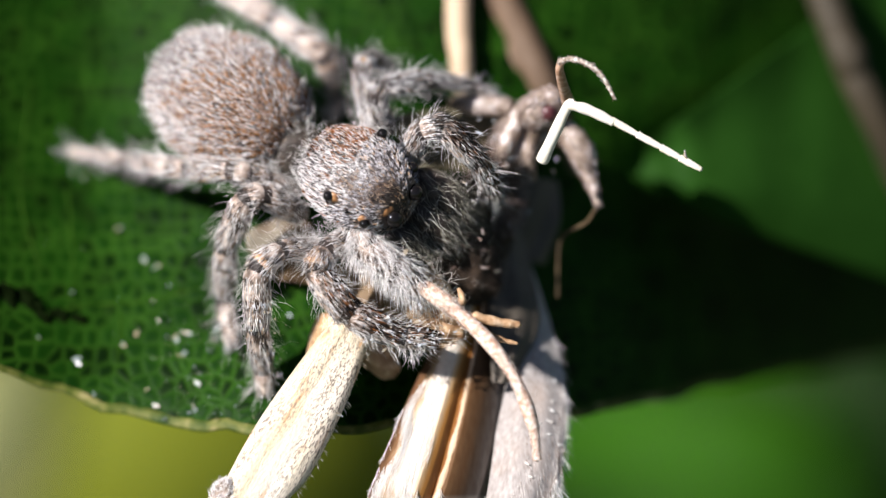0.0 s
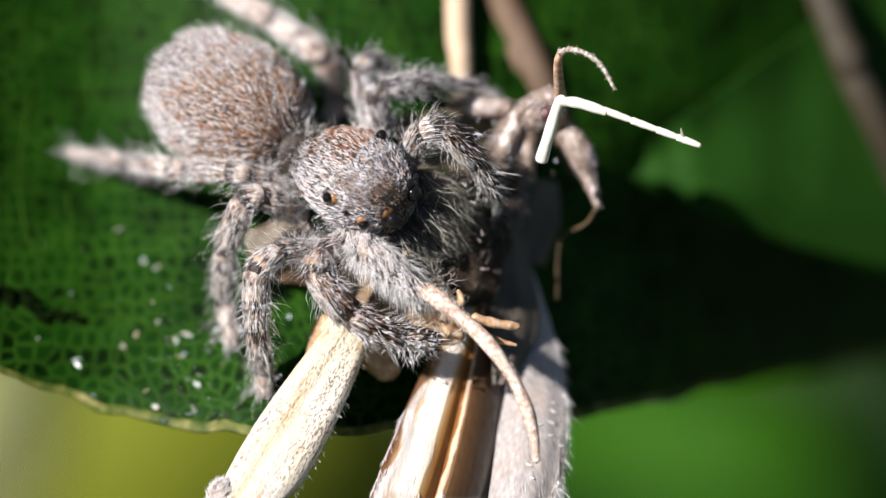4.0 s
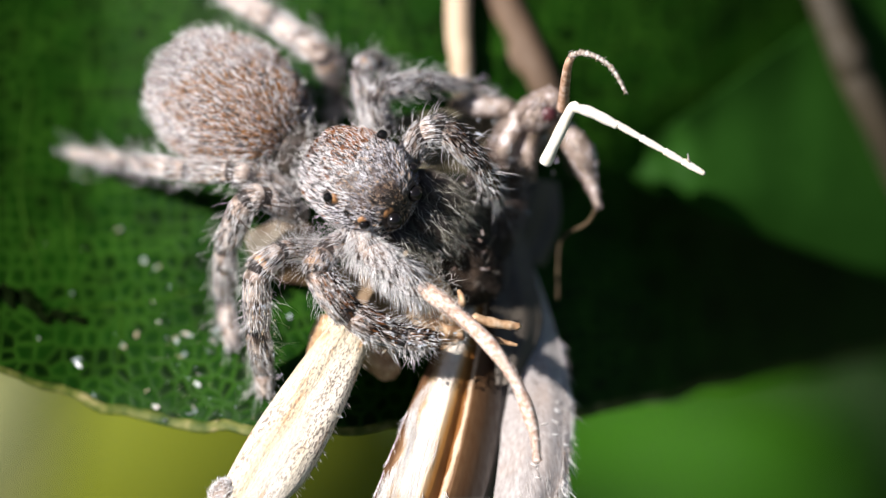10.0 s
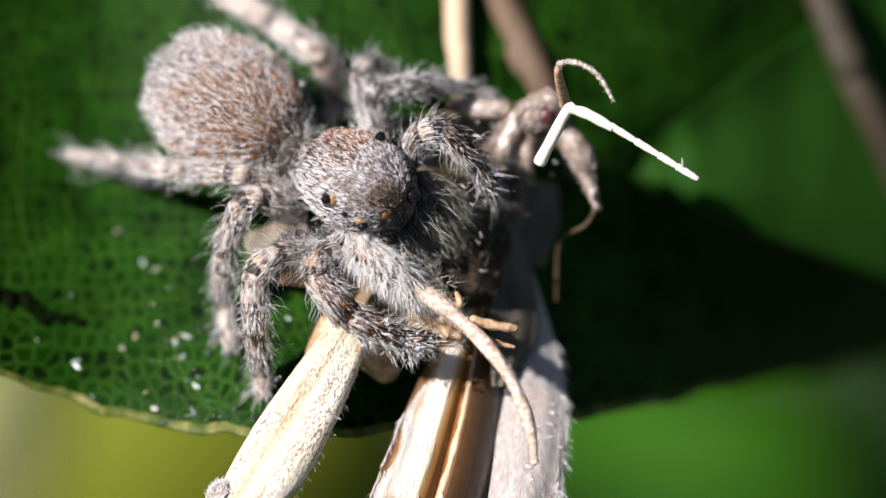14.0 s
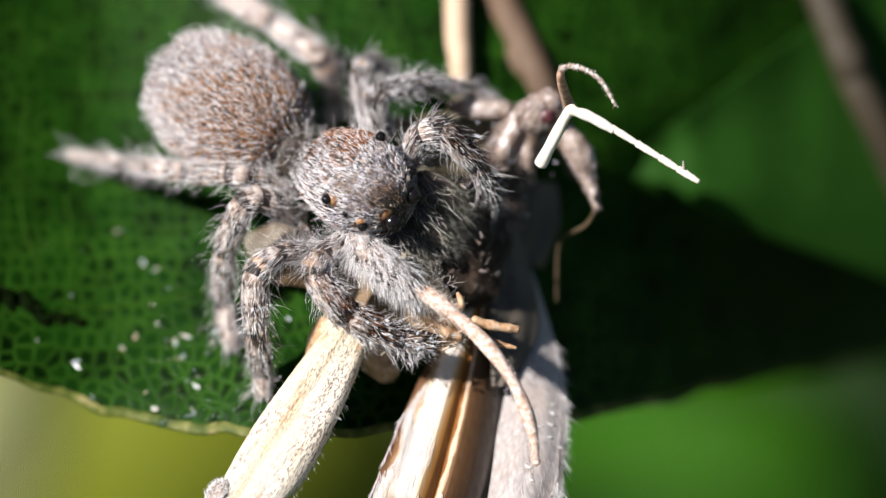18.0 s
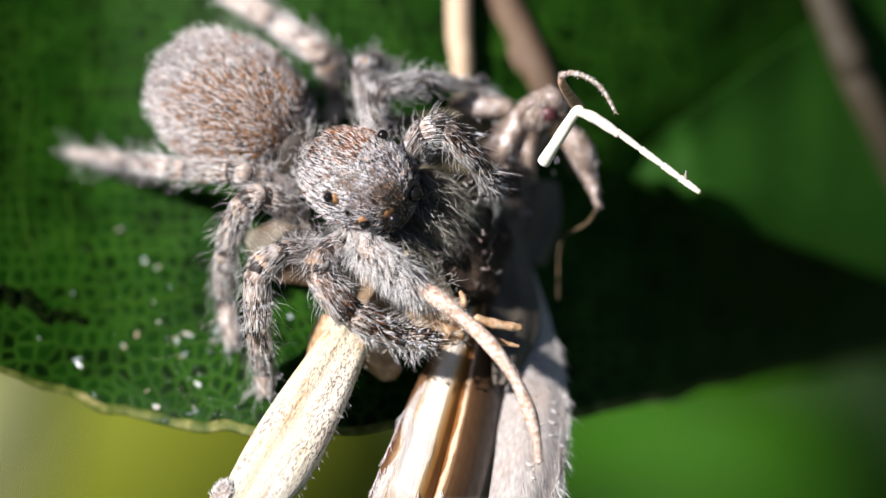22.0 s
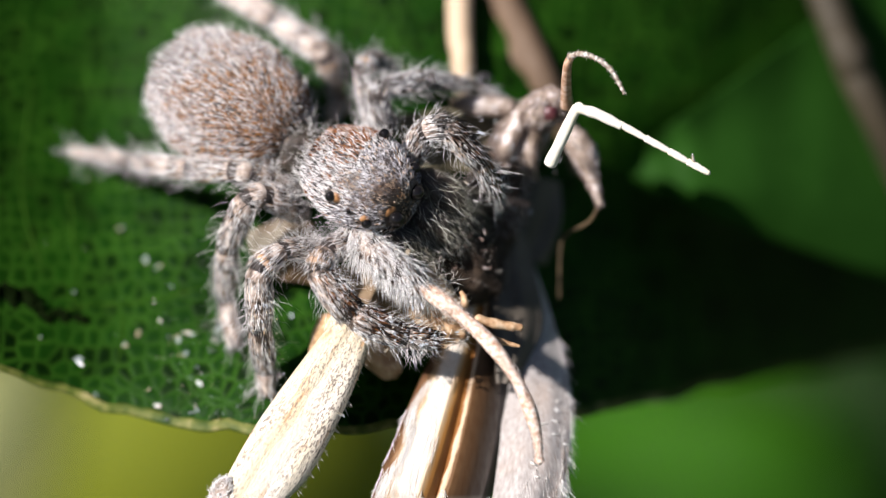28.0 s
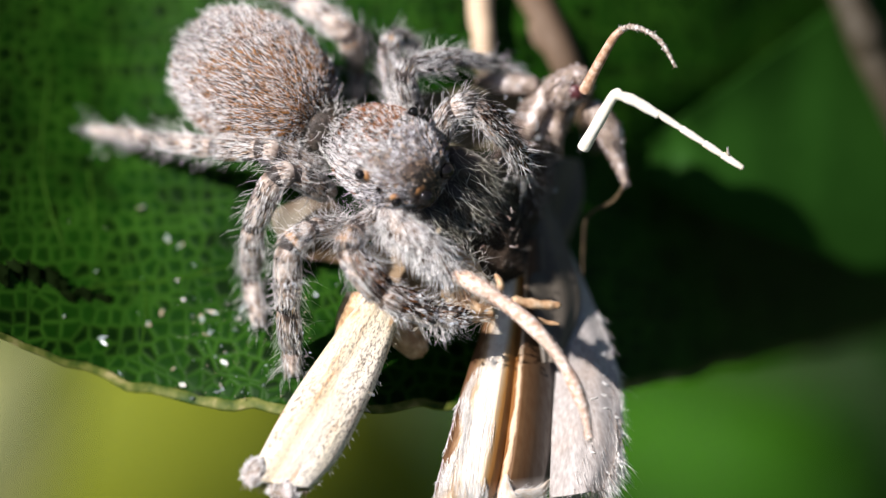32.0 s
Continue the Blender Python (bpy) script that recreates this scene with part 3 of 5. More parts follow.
def plants():
    inv = ROOT.inverted()
    foot = np.array(inv @ Vector((0.03, 0.05, 0.0)))
    shrub = thing("shrub", foot, "leafy green shrub with broad leaves on thin stems", "shrub")
    crown = G(3600, -2600, -20)
    part("stem", Tube([foot, (foot + crown) / 2 + np.array((0.02, 0, 0)), crown], [140, 110, 60], n=40).shape(), M_STEM, shrub, "thin brown woody stem")
    leaf = main_leaf()
    MOVING["leaf"] = leaf
    part("leaf_stalk", Tube([G(2200, -200, float(leaf_h(2200.0, -200.0)) - 0.1), G(2800, -1200, -19), crown], [20, 22, 28], n=20).shape(), M_VEIN, leaf)
    deep = lambda *pts, k=1.7: np.array([beyond(x, y, h * k) for x, y, h in pts])
    lower = deep((1105, 312, -7.2), (1180, 350, -7.0), (1270, 388, -6.9), (1403, 434, -7.6), (1575, 496, -8.8), (1960, 645, -12), k=1.0)
    upper = deep((1100, 302, -7.2), (1160, 244, -7.2), (1240, 184, -7.2), (1425, 50, -8.6), (1650, -115, -10.4), (2060, -360, -14), k=1.0)
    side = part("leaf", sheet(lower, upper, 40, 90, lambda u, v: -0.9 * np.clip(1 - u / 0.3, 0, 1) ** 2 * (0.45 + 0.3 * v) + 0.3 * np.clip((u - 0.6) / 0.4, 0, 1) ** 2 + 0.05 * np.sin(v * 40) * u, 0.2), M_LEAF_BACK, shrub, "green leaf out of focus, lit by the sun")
    part("leaf_stalk", Tube([(lower[-1] + upper[-1]) / 2, G(2800, -600, -16), crown], [20, 22, 28], n=20).shape(), M_VEIN, side)
    blade(shrub, "leaf", [beyond(1690, 1220, -60), beyond(1440, 940, -56), beyond(1200, 800, -56), beyond(850, 765, -60)], (60, 180, 220, 110), 2.0, M_LEAF_LOW,
          "bright green leaf hanging below, out of focus", crown)
    blade(shrub, "leaf", [beyond(1850, 1250, -80), beyond(1640, 1040, -74), beyond(1510, 900, -72), beyond(1420, 760, -74)], (60, 150, 110, 30), 2.0, M_LEAF_SHADED,
          "green leaf behind the bright one, shade painted in, out of focus", crown)
    blade(shrub, "leaf", [beyond(1000, 1000, -72), beyond(600, 860, -64), beyond(200, 800, -62), beyond(-300, 700, -66)], (60, 330, 380, 60), 2.0, M_LEAF_YEL,
          "yellowing leaf hanging below, out of focus", crown)
    blade(shrub, "leaf", [beyond(-520, 1300, -60), beyond(-200, 950, -52), beyond(10, 700, -50), beyond(130, 450, -54)], (60, 230, 150, 30), 1.0, M_LEAF_PALE,
          "pale leaf hanging below, stronger light painted in, out of focus", crown)
    # Sun reaches this leaf; its dark colour paints the shade.
    blade(shrub, "leaf", [beyond(1560, -300, -48), beyond(1230, 0, -43), beyond(960, 230, -44), beyond(800, 450, -50)], (40, 300, 280, 40), 2.0, M_LEAF_SHADED,
          "green leaf behind the twigs, shade painted in, out of focus", crown)
    for i in range(22):
        x, y = RNG.uniform(-1500, 3000), RNG.uniform(-600, 2400)
        h = RNG.uniform(-130, -90)
        g = RNG.uniform(0, 6.28)
        dx, dy = math.cos(g) * 600, math.sin(g) * 600
        blade(shrub, "leaf", path((x - dx, y - dy, h - 6), (x, y, h), (x + dx, y + dy, h - 5)), (60, 420, 40), 4.0, M_LEAF_SHADED,
              "green leaf deep in the shrub, shade painted in", crown)
    straw = thing("dry_stalk", G(815, -500, -14), "pale straw-yellow dry stalk hanging behind the spider", "stalk")
    part("straw", Tube([crown, *path((2200, -2300, -15), (850, -1150, -7.6), (812, -480, -6.6), (811, 0, -5.4), (816, 90, -5.0), (819, 152, -5.0))], [30, 28, 25, 24, 23, 21, 18], n=84).shape(), M_STALK, straw)
    stem = thing("dry_twig", G(760, -400, -14), "brown dry twig behind the moth", "twig")
    part("bark", Tube([crown, *deep((1500, -2300, -14), (420, -1150, -7.0), (690, -400, -6.5), (890, 0, -6.2), (962, 150, -5.8), (1010, 300, -6.4), k=1.0)], [40, 38, 36, 34, 32, 30, 24], n=84).shape(), M_STEM, stem)
    far = thing("dry_twig", G(1400, -300, -14), "brown dry twig with painted shade, in front of dark foliage", "twig")
    part("bark", Tube([crown, *deep((2400, -2200, -18), (1350, -1150, -13), (1385, -300, -9.6), (1484, 60, -8.2), (1575, 260, -8.6), (1730, 610, -12), k=1.0)], [40, 38, 35, 33, 32, 32, 28], n=84).shape(), M_TWIG_SHADED, far)
    part("bud", Blob(beyond(1500, 95, -7.9), (0.4, -1, 0), (0, 0, 1), (0.7, 0.45, 0.4), lumps=0.12).shape(24, 14), M_TWIG_SHADED, far)
    part("bud", Blob(G(932, 96, -5.9), (0.4, -1, 0), (0, 0, 1), (0.6, 0.42, 0.36), lumps=0.12).shape(24, 14), M_STEM, stem)
    MOVING["stalks"] = (straw, stem, far)


# ---- the spider ----
SEGMENTS = ("femur", "patella", "tibia", "metatarsus", "tarsus")


def limb(spider, name, pts, radii, label="", hairs=5000, setae=200, seta=0.48, short=0.2, white=0, coat=None, rings=True, skin=None, knee=True, stripe=None):
    """A leg from its six joints: five knobby segments with bare dark joints, a close coat and long setae."""
    n = 84
    p = path(*pts)
    run = np.concatenate(([0], np.cumsum(np.linalg.norm(np.diff(p, axis=0), axis=1))))
    joints = run / run[-1]
    s = np.linspace(0, 1, n)
    c = np.stack([np.interp(s, joints, p[:, i]) for i in range(3)], 1)
    for _ in range(3):
        c[1:-1] = 0.25 * c[:-2] + 0.5 * c[1:-1] + 0.25 * c[2:]
    r = np.interp(s, joints, radii) * 0.9
    for a, b in zip(joints, joints[1:]):
        inside = (s >= a) & (s <= b)
        r[inside] *= 0.88 + 0.2 * np.sin(np.pi * (s[inside] - a) / (b - a)) ** 0.7
    for q in joints[1:-1]:
        r *= 1 - 0.2 * np.exp(-((s - q) / 0.013) ** 2)
    tube = Tube(c, r, n=n, sides=16)
    leg = None
    for k in range(len(joints) - 1):
        a, b = int(round(joints[k] * (n - 1))), int(round(joints[k + 1] * (n - 1)))
        seg = Tube(tube.c[a:b + 1], r[a:b + 1] * 0.93, n=b - a + 1, sides=16)
        if leg is None:
            leg = part(name, seg.shape(), skin or M_LEGSKIN, spider, label, origin=p[0])
        else:
            part(SEGMENTS[k], seg.shape(), skin or M_LEGSKIN, leg)
    hairs = int(hairs * 0.62)
    q, nr, fl = tube.spots(hairs)
    bare = np.min(np.abs(tube.at[:, None] - joints[None, 1:-1]), axis=1) < 0.015
    keep = (~bare | (RNG.random(hairs) < 0.1)) & (RNG.random(hairs) > (tube.at > joints[-2]) * 0.45)
    if stripe:
        far = (nr @ unit(np.array(stripe[0])) > stripe[1]) & (tube.at > joints[2]) | (tube.at > stripe[2])
        pick = keep & far
        keep &= ~far
        part("stripe", fur((q[pick], nr[pick], fl[pick]), short, 0.024, 0.95, 0.07, 0.1), M_STRIPE, leg, "dark rusty stripe", kind="stuff")
    part("coat", fur((q[keep], nr[keep], fl[keep]), short, 0.0155, 0.955, 0.05, 0.1), coat or M_LEG, leg, kind="stuff")
    part("setae", fur(tube.spots(int(setae * 2.1)), seta, 0.0085, 0.48, 0.22, 0.6, 0.6), coat or M_WHITE, leg, kind="stuff")
    if rings:
        for k in range(1, 5):
            i = int(round(joints[k] * (n - 1)))
            part("joint", Tube(tube.c[i - 1:i + 2], r[i - 1:i + 2] * (0.96, 1.03, 0.96), n=5, sides=18).shape(), M_CUT, leg, "dark bare joint")
            bristle = Tube(tube.c[i - 2:i + 1], r[i - 2:i + 1], n=4, sides=16)
            part("bristles", fur(bristle.spots(70 if k == 2 else 30), 0.3, 0.012, 0.9, 0.12, 0.2), M_BLACK, leg, kind="stuff")
        i = int(round(joints[2] * (n - 1)))
        if knee:
            part("knee_cap", Tube(tube.c[i - 3:i], r[i - 3:i] * (0.92, 1.0, 0.98), n=7, sides=18).shape(), M_KNEE, leg, "pale orange bare end of the knee")
    if white:
        part("fringe", fur(tube.spots(white), 0.4, 0.008, 0.6, 0.2, 0.4, 0.5), M_WHITE, leg, kind="stuff")
    return leg


def on_skin(blob, x, y):
    """The upper point of a body over a place on the sheet, and the normal there."""
    p, n, _ = blob.spots(40000, -0.2)
    g = G(x, y)
    d = np.hypot(p[:, 0] - g[0], p[:, 1] - g[1]) - 0.25 * p[:, 2]
    i = int(np.argmin(d))
    return p[i], n[i]


def spider():
    sp = thing("spider", G(620, 420, -3.2), "hairy grey-brown jumping spider holding a dead moth", "spider")
    ab = Blob(G(399, 181, -2.7), (0.8, -0.48, 0.36), (0.1, 0.25, 1.0), (1.98, 1.57, 1.6), taper=-0.04, power=2.35)
    body = part("abdomen", ab.shape(), M_CUT, sp, "rounded abdomen with grey and rusty hair")
    part("coat", fur(ab.spots(92000), 0.145, 0.0135, 0.84, 0.17, 0.3), M_ABD, body, kind="stuff")
    part("setae", fur(ab.spots(1300), 0.34, 0.014, 0.6, 0.25, 0.3), M_WHITE, body, kind="stuff")
    ca = Blob(G(637, 319, -0.6), (0.82, -0.46, 0.4), (0.1, 0.1, 1.0), (1.4, 1.14, 1.2), taper=0.0, power=2.4)
    head = part("carapace", ca.shape(), M_CUT, sp, "domed carapace with grey, black and rusty scales")
    eyes = []
    for x, y, r in ((584, 347, 0.13), (676, 238, 0.13), (615, 374, 0.06), (645, 393, 0.12), (693, 384, 0.2), (731, 340, 0.2), (737, 294, 0.14)):
        p, n = on_skin(ca, x, y)
        eyes.append((p, r))
        ahead = n + np.array((0.25, -0.2, 0.1))
        eye = part("eye", Blob(p + n * r * (0.5 if x < 720 else 0.15) * MM, ahead, (0, 0.3, 1), (r, r, r), lumps=0.0).shape(28, 16), M_EYE, head, "glossy black eye")
        rim = {584: (0.8, -0.35, 0.3), 645: (-0.3, 0.6, 0.2), 693: (-0.6, 0.6, 0.1)}.get(x)
        if rim:
            part("eye_rim", Blob(p + np.array(rim) * r * MM, ahead, (0, 0.3, 1), (r * 0.7, r * 1.12, r * 1.12), lumps=0.1).shape(20, 12), M_AMBER, eye, "amber rim of the eye")

    def clear(spots, grow):
        keep = np.ones(len(spots[0]), dtype=bool)
        for p, r in eyes:
            keep &= np.linalg.norm(spots[0] - p, axis=1) > r * grow * MM
        return tuple(q[keep] for q in spots)

    def thin(spots):
        front = (spots[0] - ca.o) @ ca.m[0] / ca.axes[0]
        keep = RNG.random(len(front)) > np.clip(front * 1.0 - 0.2, 0, 0.5)
        return tuple(q[keep] for q in spots)

    spots = thin(clear(ca.spots(52000, -0.7), 1.3))
    ahead = (spots[0] - ca.o) @ ca.m[0] / ca.axes[0] + 0.12 * np.sin(spots[0][:, 1] * 9000) + RNG.normal(size=len(spots[0])) * 0.08
    brow = (ahead > 0.16) & (spots[1][:, 2] > 0.1)
    part("coat", fur(tuple(q[~brow] for q in spots), 0.15, 0.0165, 0.9, 0.17, 0.35), M_CAR, head, kind="stuff")
    part("brow", fur(tuple(q[brow] for q in spots), 0.11, 0.021, 0.92, 0.22, 0.2), M_BROW, head, "mottled grey, tan and black scales over the eyes", kind="stuff")
    side = clear(ca.spots(1000, -0.95), 2.0)
    low = (side[1][:, 2] < 0.05) & (side[1][:, 0] < 0.55)
    part("setae", fur(tuple(q[low] for q in side), 0.38, 0.0125, 0.45, 0.3, 0.4), M_WHITE, head, kind="stuff")
    waist = Blob(G(516, 262, -2.0), (0.8, -0.5, 0), (0, 0, 1), (0.6, 0.7, 0.6))
    w = part("waist", waist.shape(), M_CUT, sp)
    # Darkened coat paints the shade between abdomen and carapace.
    part("coat", fur(waist.spots(3500, -0.6), 0.16, 0.0155, 0.8, 0.2, 0.2), M_SHADEHAIR, w, kind="stuff")
    part("setae", fur(waist.spots(300, -0.2), 0.55, 0.014, 0.15, 0.4, 0.4), M_WHITE, w, kind="stuff")
    lh = lambda x, y, r: float(leaf_h(np.float64(x), np.float64(y))) + r
    limb(sp, "leg", ((520, 335, -2.2), (440, 306, -1.3), (411, 301, -1.3), (330, 299, -2.0), (225, 284, -3.1), (112, 266, lh(112, 266, 0.2))), (25, 25, 25, 22, 17, 11), hairs=6460, setae=330, knee=False)
    limb(sp, "leg", ((530, 378, -2.0), (466, 345, -0.9), (434, 349, -0.8), (396, 436, -1.6), (393, 530, -2.5), (408, 612, lh(408, 612, 0.18))), (26, 25, 27, 24, 20, 14), hairs=5440, setae=230, knee=False)
    limb(sp, "leg", ((575, 445, -1.8), (500, 440, -0.2), (454, 476, 0.0), (455, 580, -0.6), (464, 656, -1.5), (467, 698, lh(467, 698, 0.2))), (24, 22, 28, 25, 21, 17), hairs=5440, setae=250)
    grip = limb(sp, "leg", ((640, 425, -1.3), (574, 444, 0.0), (557, 480, 0.2), (618, 556, 0.2), (706, 594, -0.1), (768, 602, -0.5)), (28, 26, 29, 31, 27, 18), hairs=7800, setae=300, stripe=((0.6, 0.5, 0.62), 0.2, 2.0))
    p = np.array([G(RNG.normal(728, 16), RNG.normal(612, 8), RNG.uniform(-0.4, 0.1)) for i in range(60)])
    flow = np.broadcast_to(unit(np.array((0.05, -1.0, 0.0))), p.shape)
    part("tuft", fur((p, flow, flow), 0.42, 0.014, 0.5, 0.45, 0.3), M_WHITE, grip, "tangled white hair", kind="stuff")
    arm = limb(sp, "leg", ((715, 296, -1.5), (748, 230, -0.4), (784, 224, -0.2), (846, 284, -0.4), (872, 336, -1.2), (880, 362, -2.5)), (25, 27, 26, 23, 17, 9), hairs=7140, setae=150, white=160, knee=False, stripe=((0.7, 0.6, 0.4), 0.02, 0.86))
    p, n, flow = Tube(path((768, 222, -0.3), (786, 224, -0.2), (812, 248, -0.28), (836, 274, -0.36)), (24, 25, 23, 22), n=24).spots(420)
    keep = n @ unit(np.array((0.6, 0.6, 0.5))) > 0.1
    part("bristles", fur((p[keep], n[keep], flow[keep]), 0.34, 0.014, 0.78, 0.2, 0.3), M_BLACK, arm, "long black bristles over the knee", kind="stuff")
    p = np.array([G(RNG.uniform(852, 884), RNG.uniform(285, 350), -0.5) for i in range(10)])
    flow = np.broadcast_to(unit(np.array((1.0, -0.35, 0.1))), p.shape)
    part("bristles", fur((p, flow, flow), 0.62, 0.011, 0.5, 0.22, 0.2), M_WHITE, arm, kind="stuff")
    limb(sp, "leg", ((684, 232, -2.2), (662, 176, -1.6), (672, 154, -1.6), (752, 136, -2.0), (832, 148, -2.9), (880, 166, -3.2)), (22, 22, 22, 19, 10, 7), setae=190, skin=M_CUT, knee=False)
    limb(sp, "leg", ((660, 235, -2.8), (638, 128, -2.3), (648, 102, -2.4), (672, 104, -3.0), (694, 122, -4.0), (705, 150, -5.0)), (20, 20, 20, 17, 14, 10), setae=150, skin=M_CUT)
    limb(sp, "leg", ((585, 215, -4.5), (592, 160, -4.5), (572, 96, -3.6), (478, 26, -4.0), (380, -30, -5.0), (300, -80, -5.8)), (14, 17, 27, 24, 20, 15), setae=180)
    joints = ((618, 402, -0.9), (640, 428, -0.3), (655, 445, 0.1), (690, 470, 0.2), (725, 498, 0.1), (752, 516, -0.3))
    palp = limb(sp, "pedipalp", joints, (24, 28, 30, 30, 28, 18), "palp thick with white hair", hairs=3000, setae=100, rings=False)
    p, n, along = Tube(path(*joints), (23, 27, 29, 29, 27, 17), n=40).spots(1300)
    comb = unit(0.55 * along + np.array((-0.1, -0.75, 0.1)))
    part("fringe", fur((p, n, comb), 0.5, 0.013, 0.62, 0.16, 0.9, 0.35), M_WHITE, palp, "long white combed hair", kind="stuff")
    # This palp's coat has the head's shade painted in.
    limb(sp, "pedipalp", ((750, 320, -1.8), (778, 332, -1.9), (800, 346, -2.0), (825, 380, -2.2), (842, 420, -2.4), (852, 470, -2.6)), (26, 30, 33, 33, 31, 22), "palp thick with olive hair, darkened for shade", hairs=3740, setae=260, seta=0.55, coat=M_SHADEHAIR, rings=False, skin=M_CUT)
    for x, y in ((712, 420), (762, 388), (776, 340)):
        c = Blob(G(x, y, -1.25), (0.74, -0.6, -0.4), (0, 0, 1), (0.8, 0.45, 0.6))
        ob = part("chelicera", c.shape(24, 16), M_CUT, sp, "hairy jaw")
        p, n, _ = c.spots(620, -0.1)
        down = np.broadcast_to(unit(np.array((0.55, -0.8, 0.15))), p.shape)
        part("setae", fur((p, n, down), 0.82 if x < 740 else 0.62, 0.0085, 0.66, 0.3, 0.35), M_OLIVE, ob, kind="stuff")
    MOVING["spider"] = sp


# ---- the moth ----


def edge_fringe(pts, count, length, way):
    c = spline(pts, 400)
    i = RNG.integers(0, 399, count)
    n = np.broadcast_to(unit(np.array(way, dtype=float)), (count, 3))
    return fur((c[i], n, n), length, 0.015, 0.5, 0.26, 0.2, 0.6)


def moth():
    mo = thing("moth", G(900, 300, -3.0), "dead grey-brown moth with crumpled wings in the spider's jaws", "moth")
    th = Blob(G(918, 248, -3.3), (0.5, 0.8, 0.1), (0, 0, 1), (1.15, 0.6, 0.7), lumps=0.08)
    t = part("thorax", th.shape(), M_MOTH, mo, "scaly grey-brown thorax")
    part("down", fur(th.spots(2600), 0.2, 0.04, 0.86, 0.2, 0.2), M_DOWN, t, kind="stuff")
    hd = Blob(G(962, 190, -2.3), (0.8, 0.5, 0.1), (0, 0, 1), (0.62, 0.45, 0.45), lumps=0.06)
    h = part("head", hd.shape(24, 16), M_MOTH, mo, "small brown head")
    part("down", fur(hd.spots(1000), 0.16, 0.04, 0.85, 0.2, 0.2), M_DOWN, h, kind="stuff")
    part("eye", Blob(G(972, 197, -2.0), (1, 0, 0), (0, 0, 1), (0.22, 0.22, 0.2), lumps=0).shape(20, 12), M_REDEYE, h, "dull dark red eye")
    # The abdomen's shade is painted into its skin and down.
    belly = Blob(G(865, 385, -3.2), (0.2, 1, 0.0), (0, 0, 1), (1.8, 0.7, 0.6), lumps=0.08)
    b = part("abdomen", belly.shape(), M_SHADESKIN, mo, "brown abdomen behind the spider's legs, shade in its colour")
    part("down", fur(belly.spots(2600), 0.22, 0.03, 0.85, 0.2, 0.2), M_SHADEDOWN, b, kind="stuff")

    p, n, flow = belly.spots(2400, -0.1)
    keep = p[:, 1] > G(0, 410)[1]
    part("fluff", fur((p[keep], n[keep], flow[keep]), 0.34, 0.013, 0.45, 0.4, 0.4), M_DOWN, b, "grey-brown fluff", kind="stuff")

    hinge = G(905, 290, -1.8)
    left = path((884, 395, -4.2), (874, 470, -3.8), (880, 600, -2.9), (878, 760, -1.5), (855, 918, -0.6))
    right = path((912, 395, -4.4), (946, 480, -4.0), (984, 600, -3.2), (1002, 720, -1.9), (990, 850, -0.8), (955, 912, -0.5))
    grey = (left, right)
    wing = part("forewing", sheet(left, right, 40, 90, lambda u, v: 0.35 * np.sin(np.pi * u) * (0.4 + v) + 0.02 * np.sin(u * 17 + v * 3)), M_GREYWING, mo,
                "silky grey forewing hanging down", hinge)
    part("fringe", edge_fringe(right[2:], 260, 0.36, (0.3, -0.95, 0.1)), M_WHITE, wing, kind="stuff")
    part("fringe", edge_fringe(right[3:] + G(-8, 0, 0.12) - G(0, 0, 0), 190, 0.5, (0.2, -0.97, 0.12)), M_SILKGREY, wing, kind="stuff")
    part("fringe", edge_fringe(right[4:] + G(-4, 0, 0.1) - G(0, 0, 0), 130, 0.6, (0.3, -0.94, 0.15)), M_WHITE, wing, kind="stuff")
    part("fringe", edge_fringe(np.array((left[-1], (left[-1] + right[-1]) / 2, right[-1])), 260, 0.4, (0.05, -1.0, 0.1)), M_FRINGE, wing, kind="stuff")
    # Dark fold that paints shade over the top of the wing.
    part("fold", sheet(path((868, 385, -3.2), (858, 480, -2.8), (866, 590, -1.9), (870, 680, -1.5)), path((918, 385, -3.8), (944, 480, -3.5), (955, 585, -2.7), (900, 680, -1.6)), 16, 50,
                       lambda u, v: 0.12 * np.sin(np.pi * u) + 0.05 * np.sin(u * 12)), M_SHADEWING, wing, "brown wing base with shade painted in", hinge)
    MOVING["forewing"] = (wing, hinge)
    left = path((826, 480, -2.6), (772, 600, -1.9), (716, 720, -1.1), (662, 850, -0.4), (640, 912, -0.2))
    right = path((900, 450, -3.0), (898, 600, -2.3), (894, 720, -1.6), (872, 850, -0.9), (846, 922, -0.6))
    level = lambda u: np.interp(u, (0, 0.1, 0.25, 0.38, 0.46, 0.53, 0.58, 0.62, 0.67, 0.78, 0.92, 1), (-0.2, 0.15, 0.36, 0.42, 0.3, 0.1, 0.26, 0.33, 0.29, 0.16, -0.04, -0.32))
    relief = lambda u, v: level(np.clip(u + 0.02 * np.sin(v * 6) * (1 - v), 0, 1)) * np.clip(0.3 + 1.0 * v, 0, 1.1) 
    outer = lambda v: 0.1 + 0.025 * np.sin(v * 6)

    def banded(ob, n, low, high):
        """Lays the wing's own u and v on one of its folds."""
        v = np.linspace(0, 1, 90)
        lo, hi = (np.broadcast_to(q(v) if callable(q) else q, 90) for q in (low, high))
        u = lo[:, None] + (hi - lo)[:, None] * np.linspace(0, 1, n)[None]
        at = np.tile(np.stack((u, np.broadcast_to(v[:, None], u.shape)), -1).reshape(-1, 2), (2, 1))
        loop = np.empty(len(ob.data.loops), dtype=np.int32)
        ob.data.loops.foreach_get("vertex_index", loop)
        ob.data.uv_layers.new(name="wing").data.foreach_set("uv", at[loop].astype(np.float32).ravel())

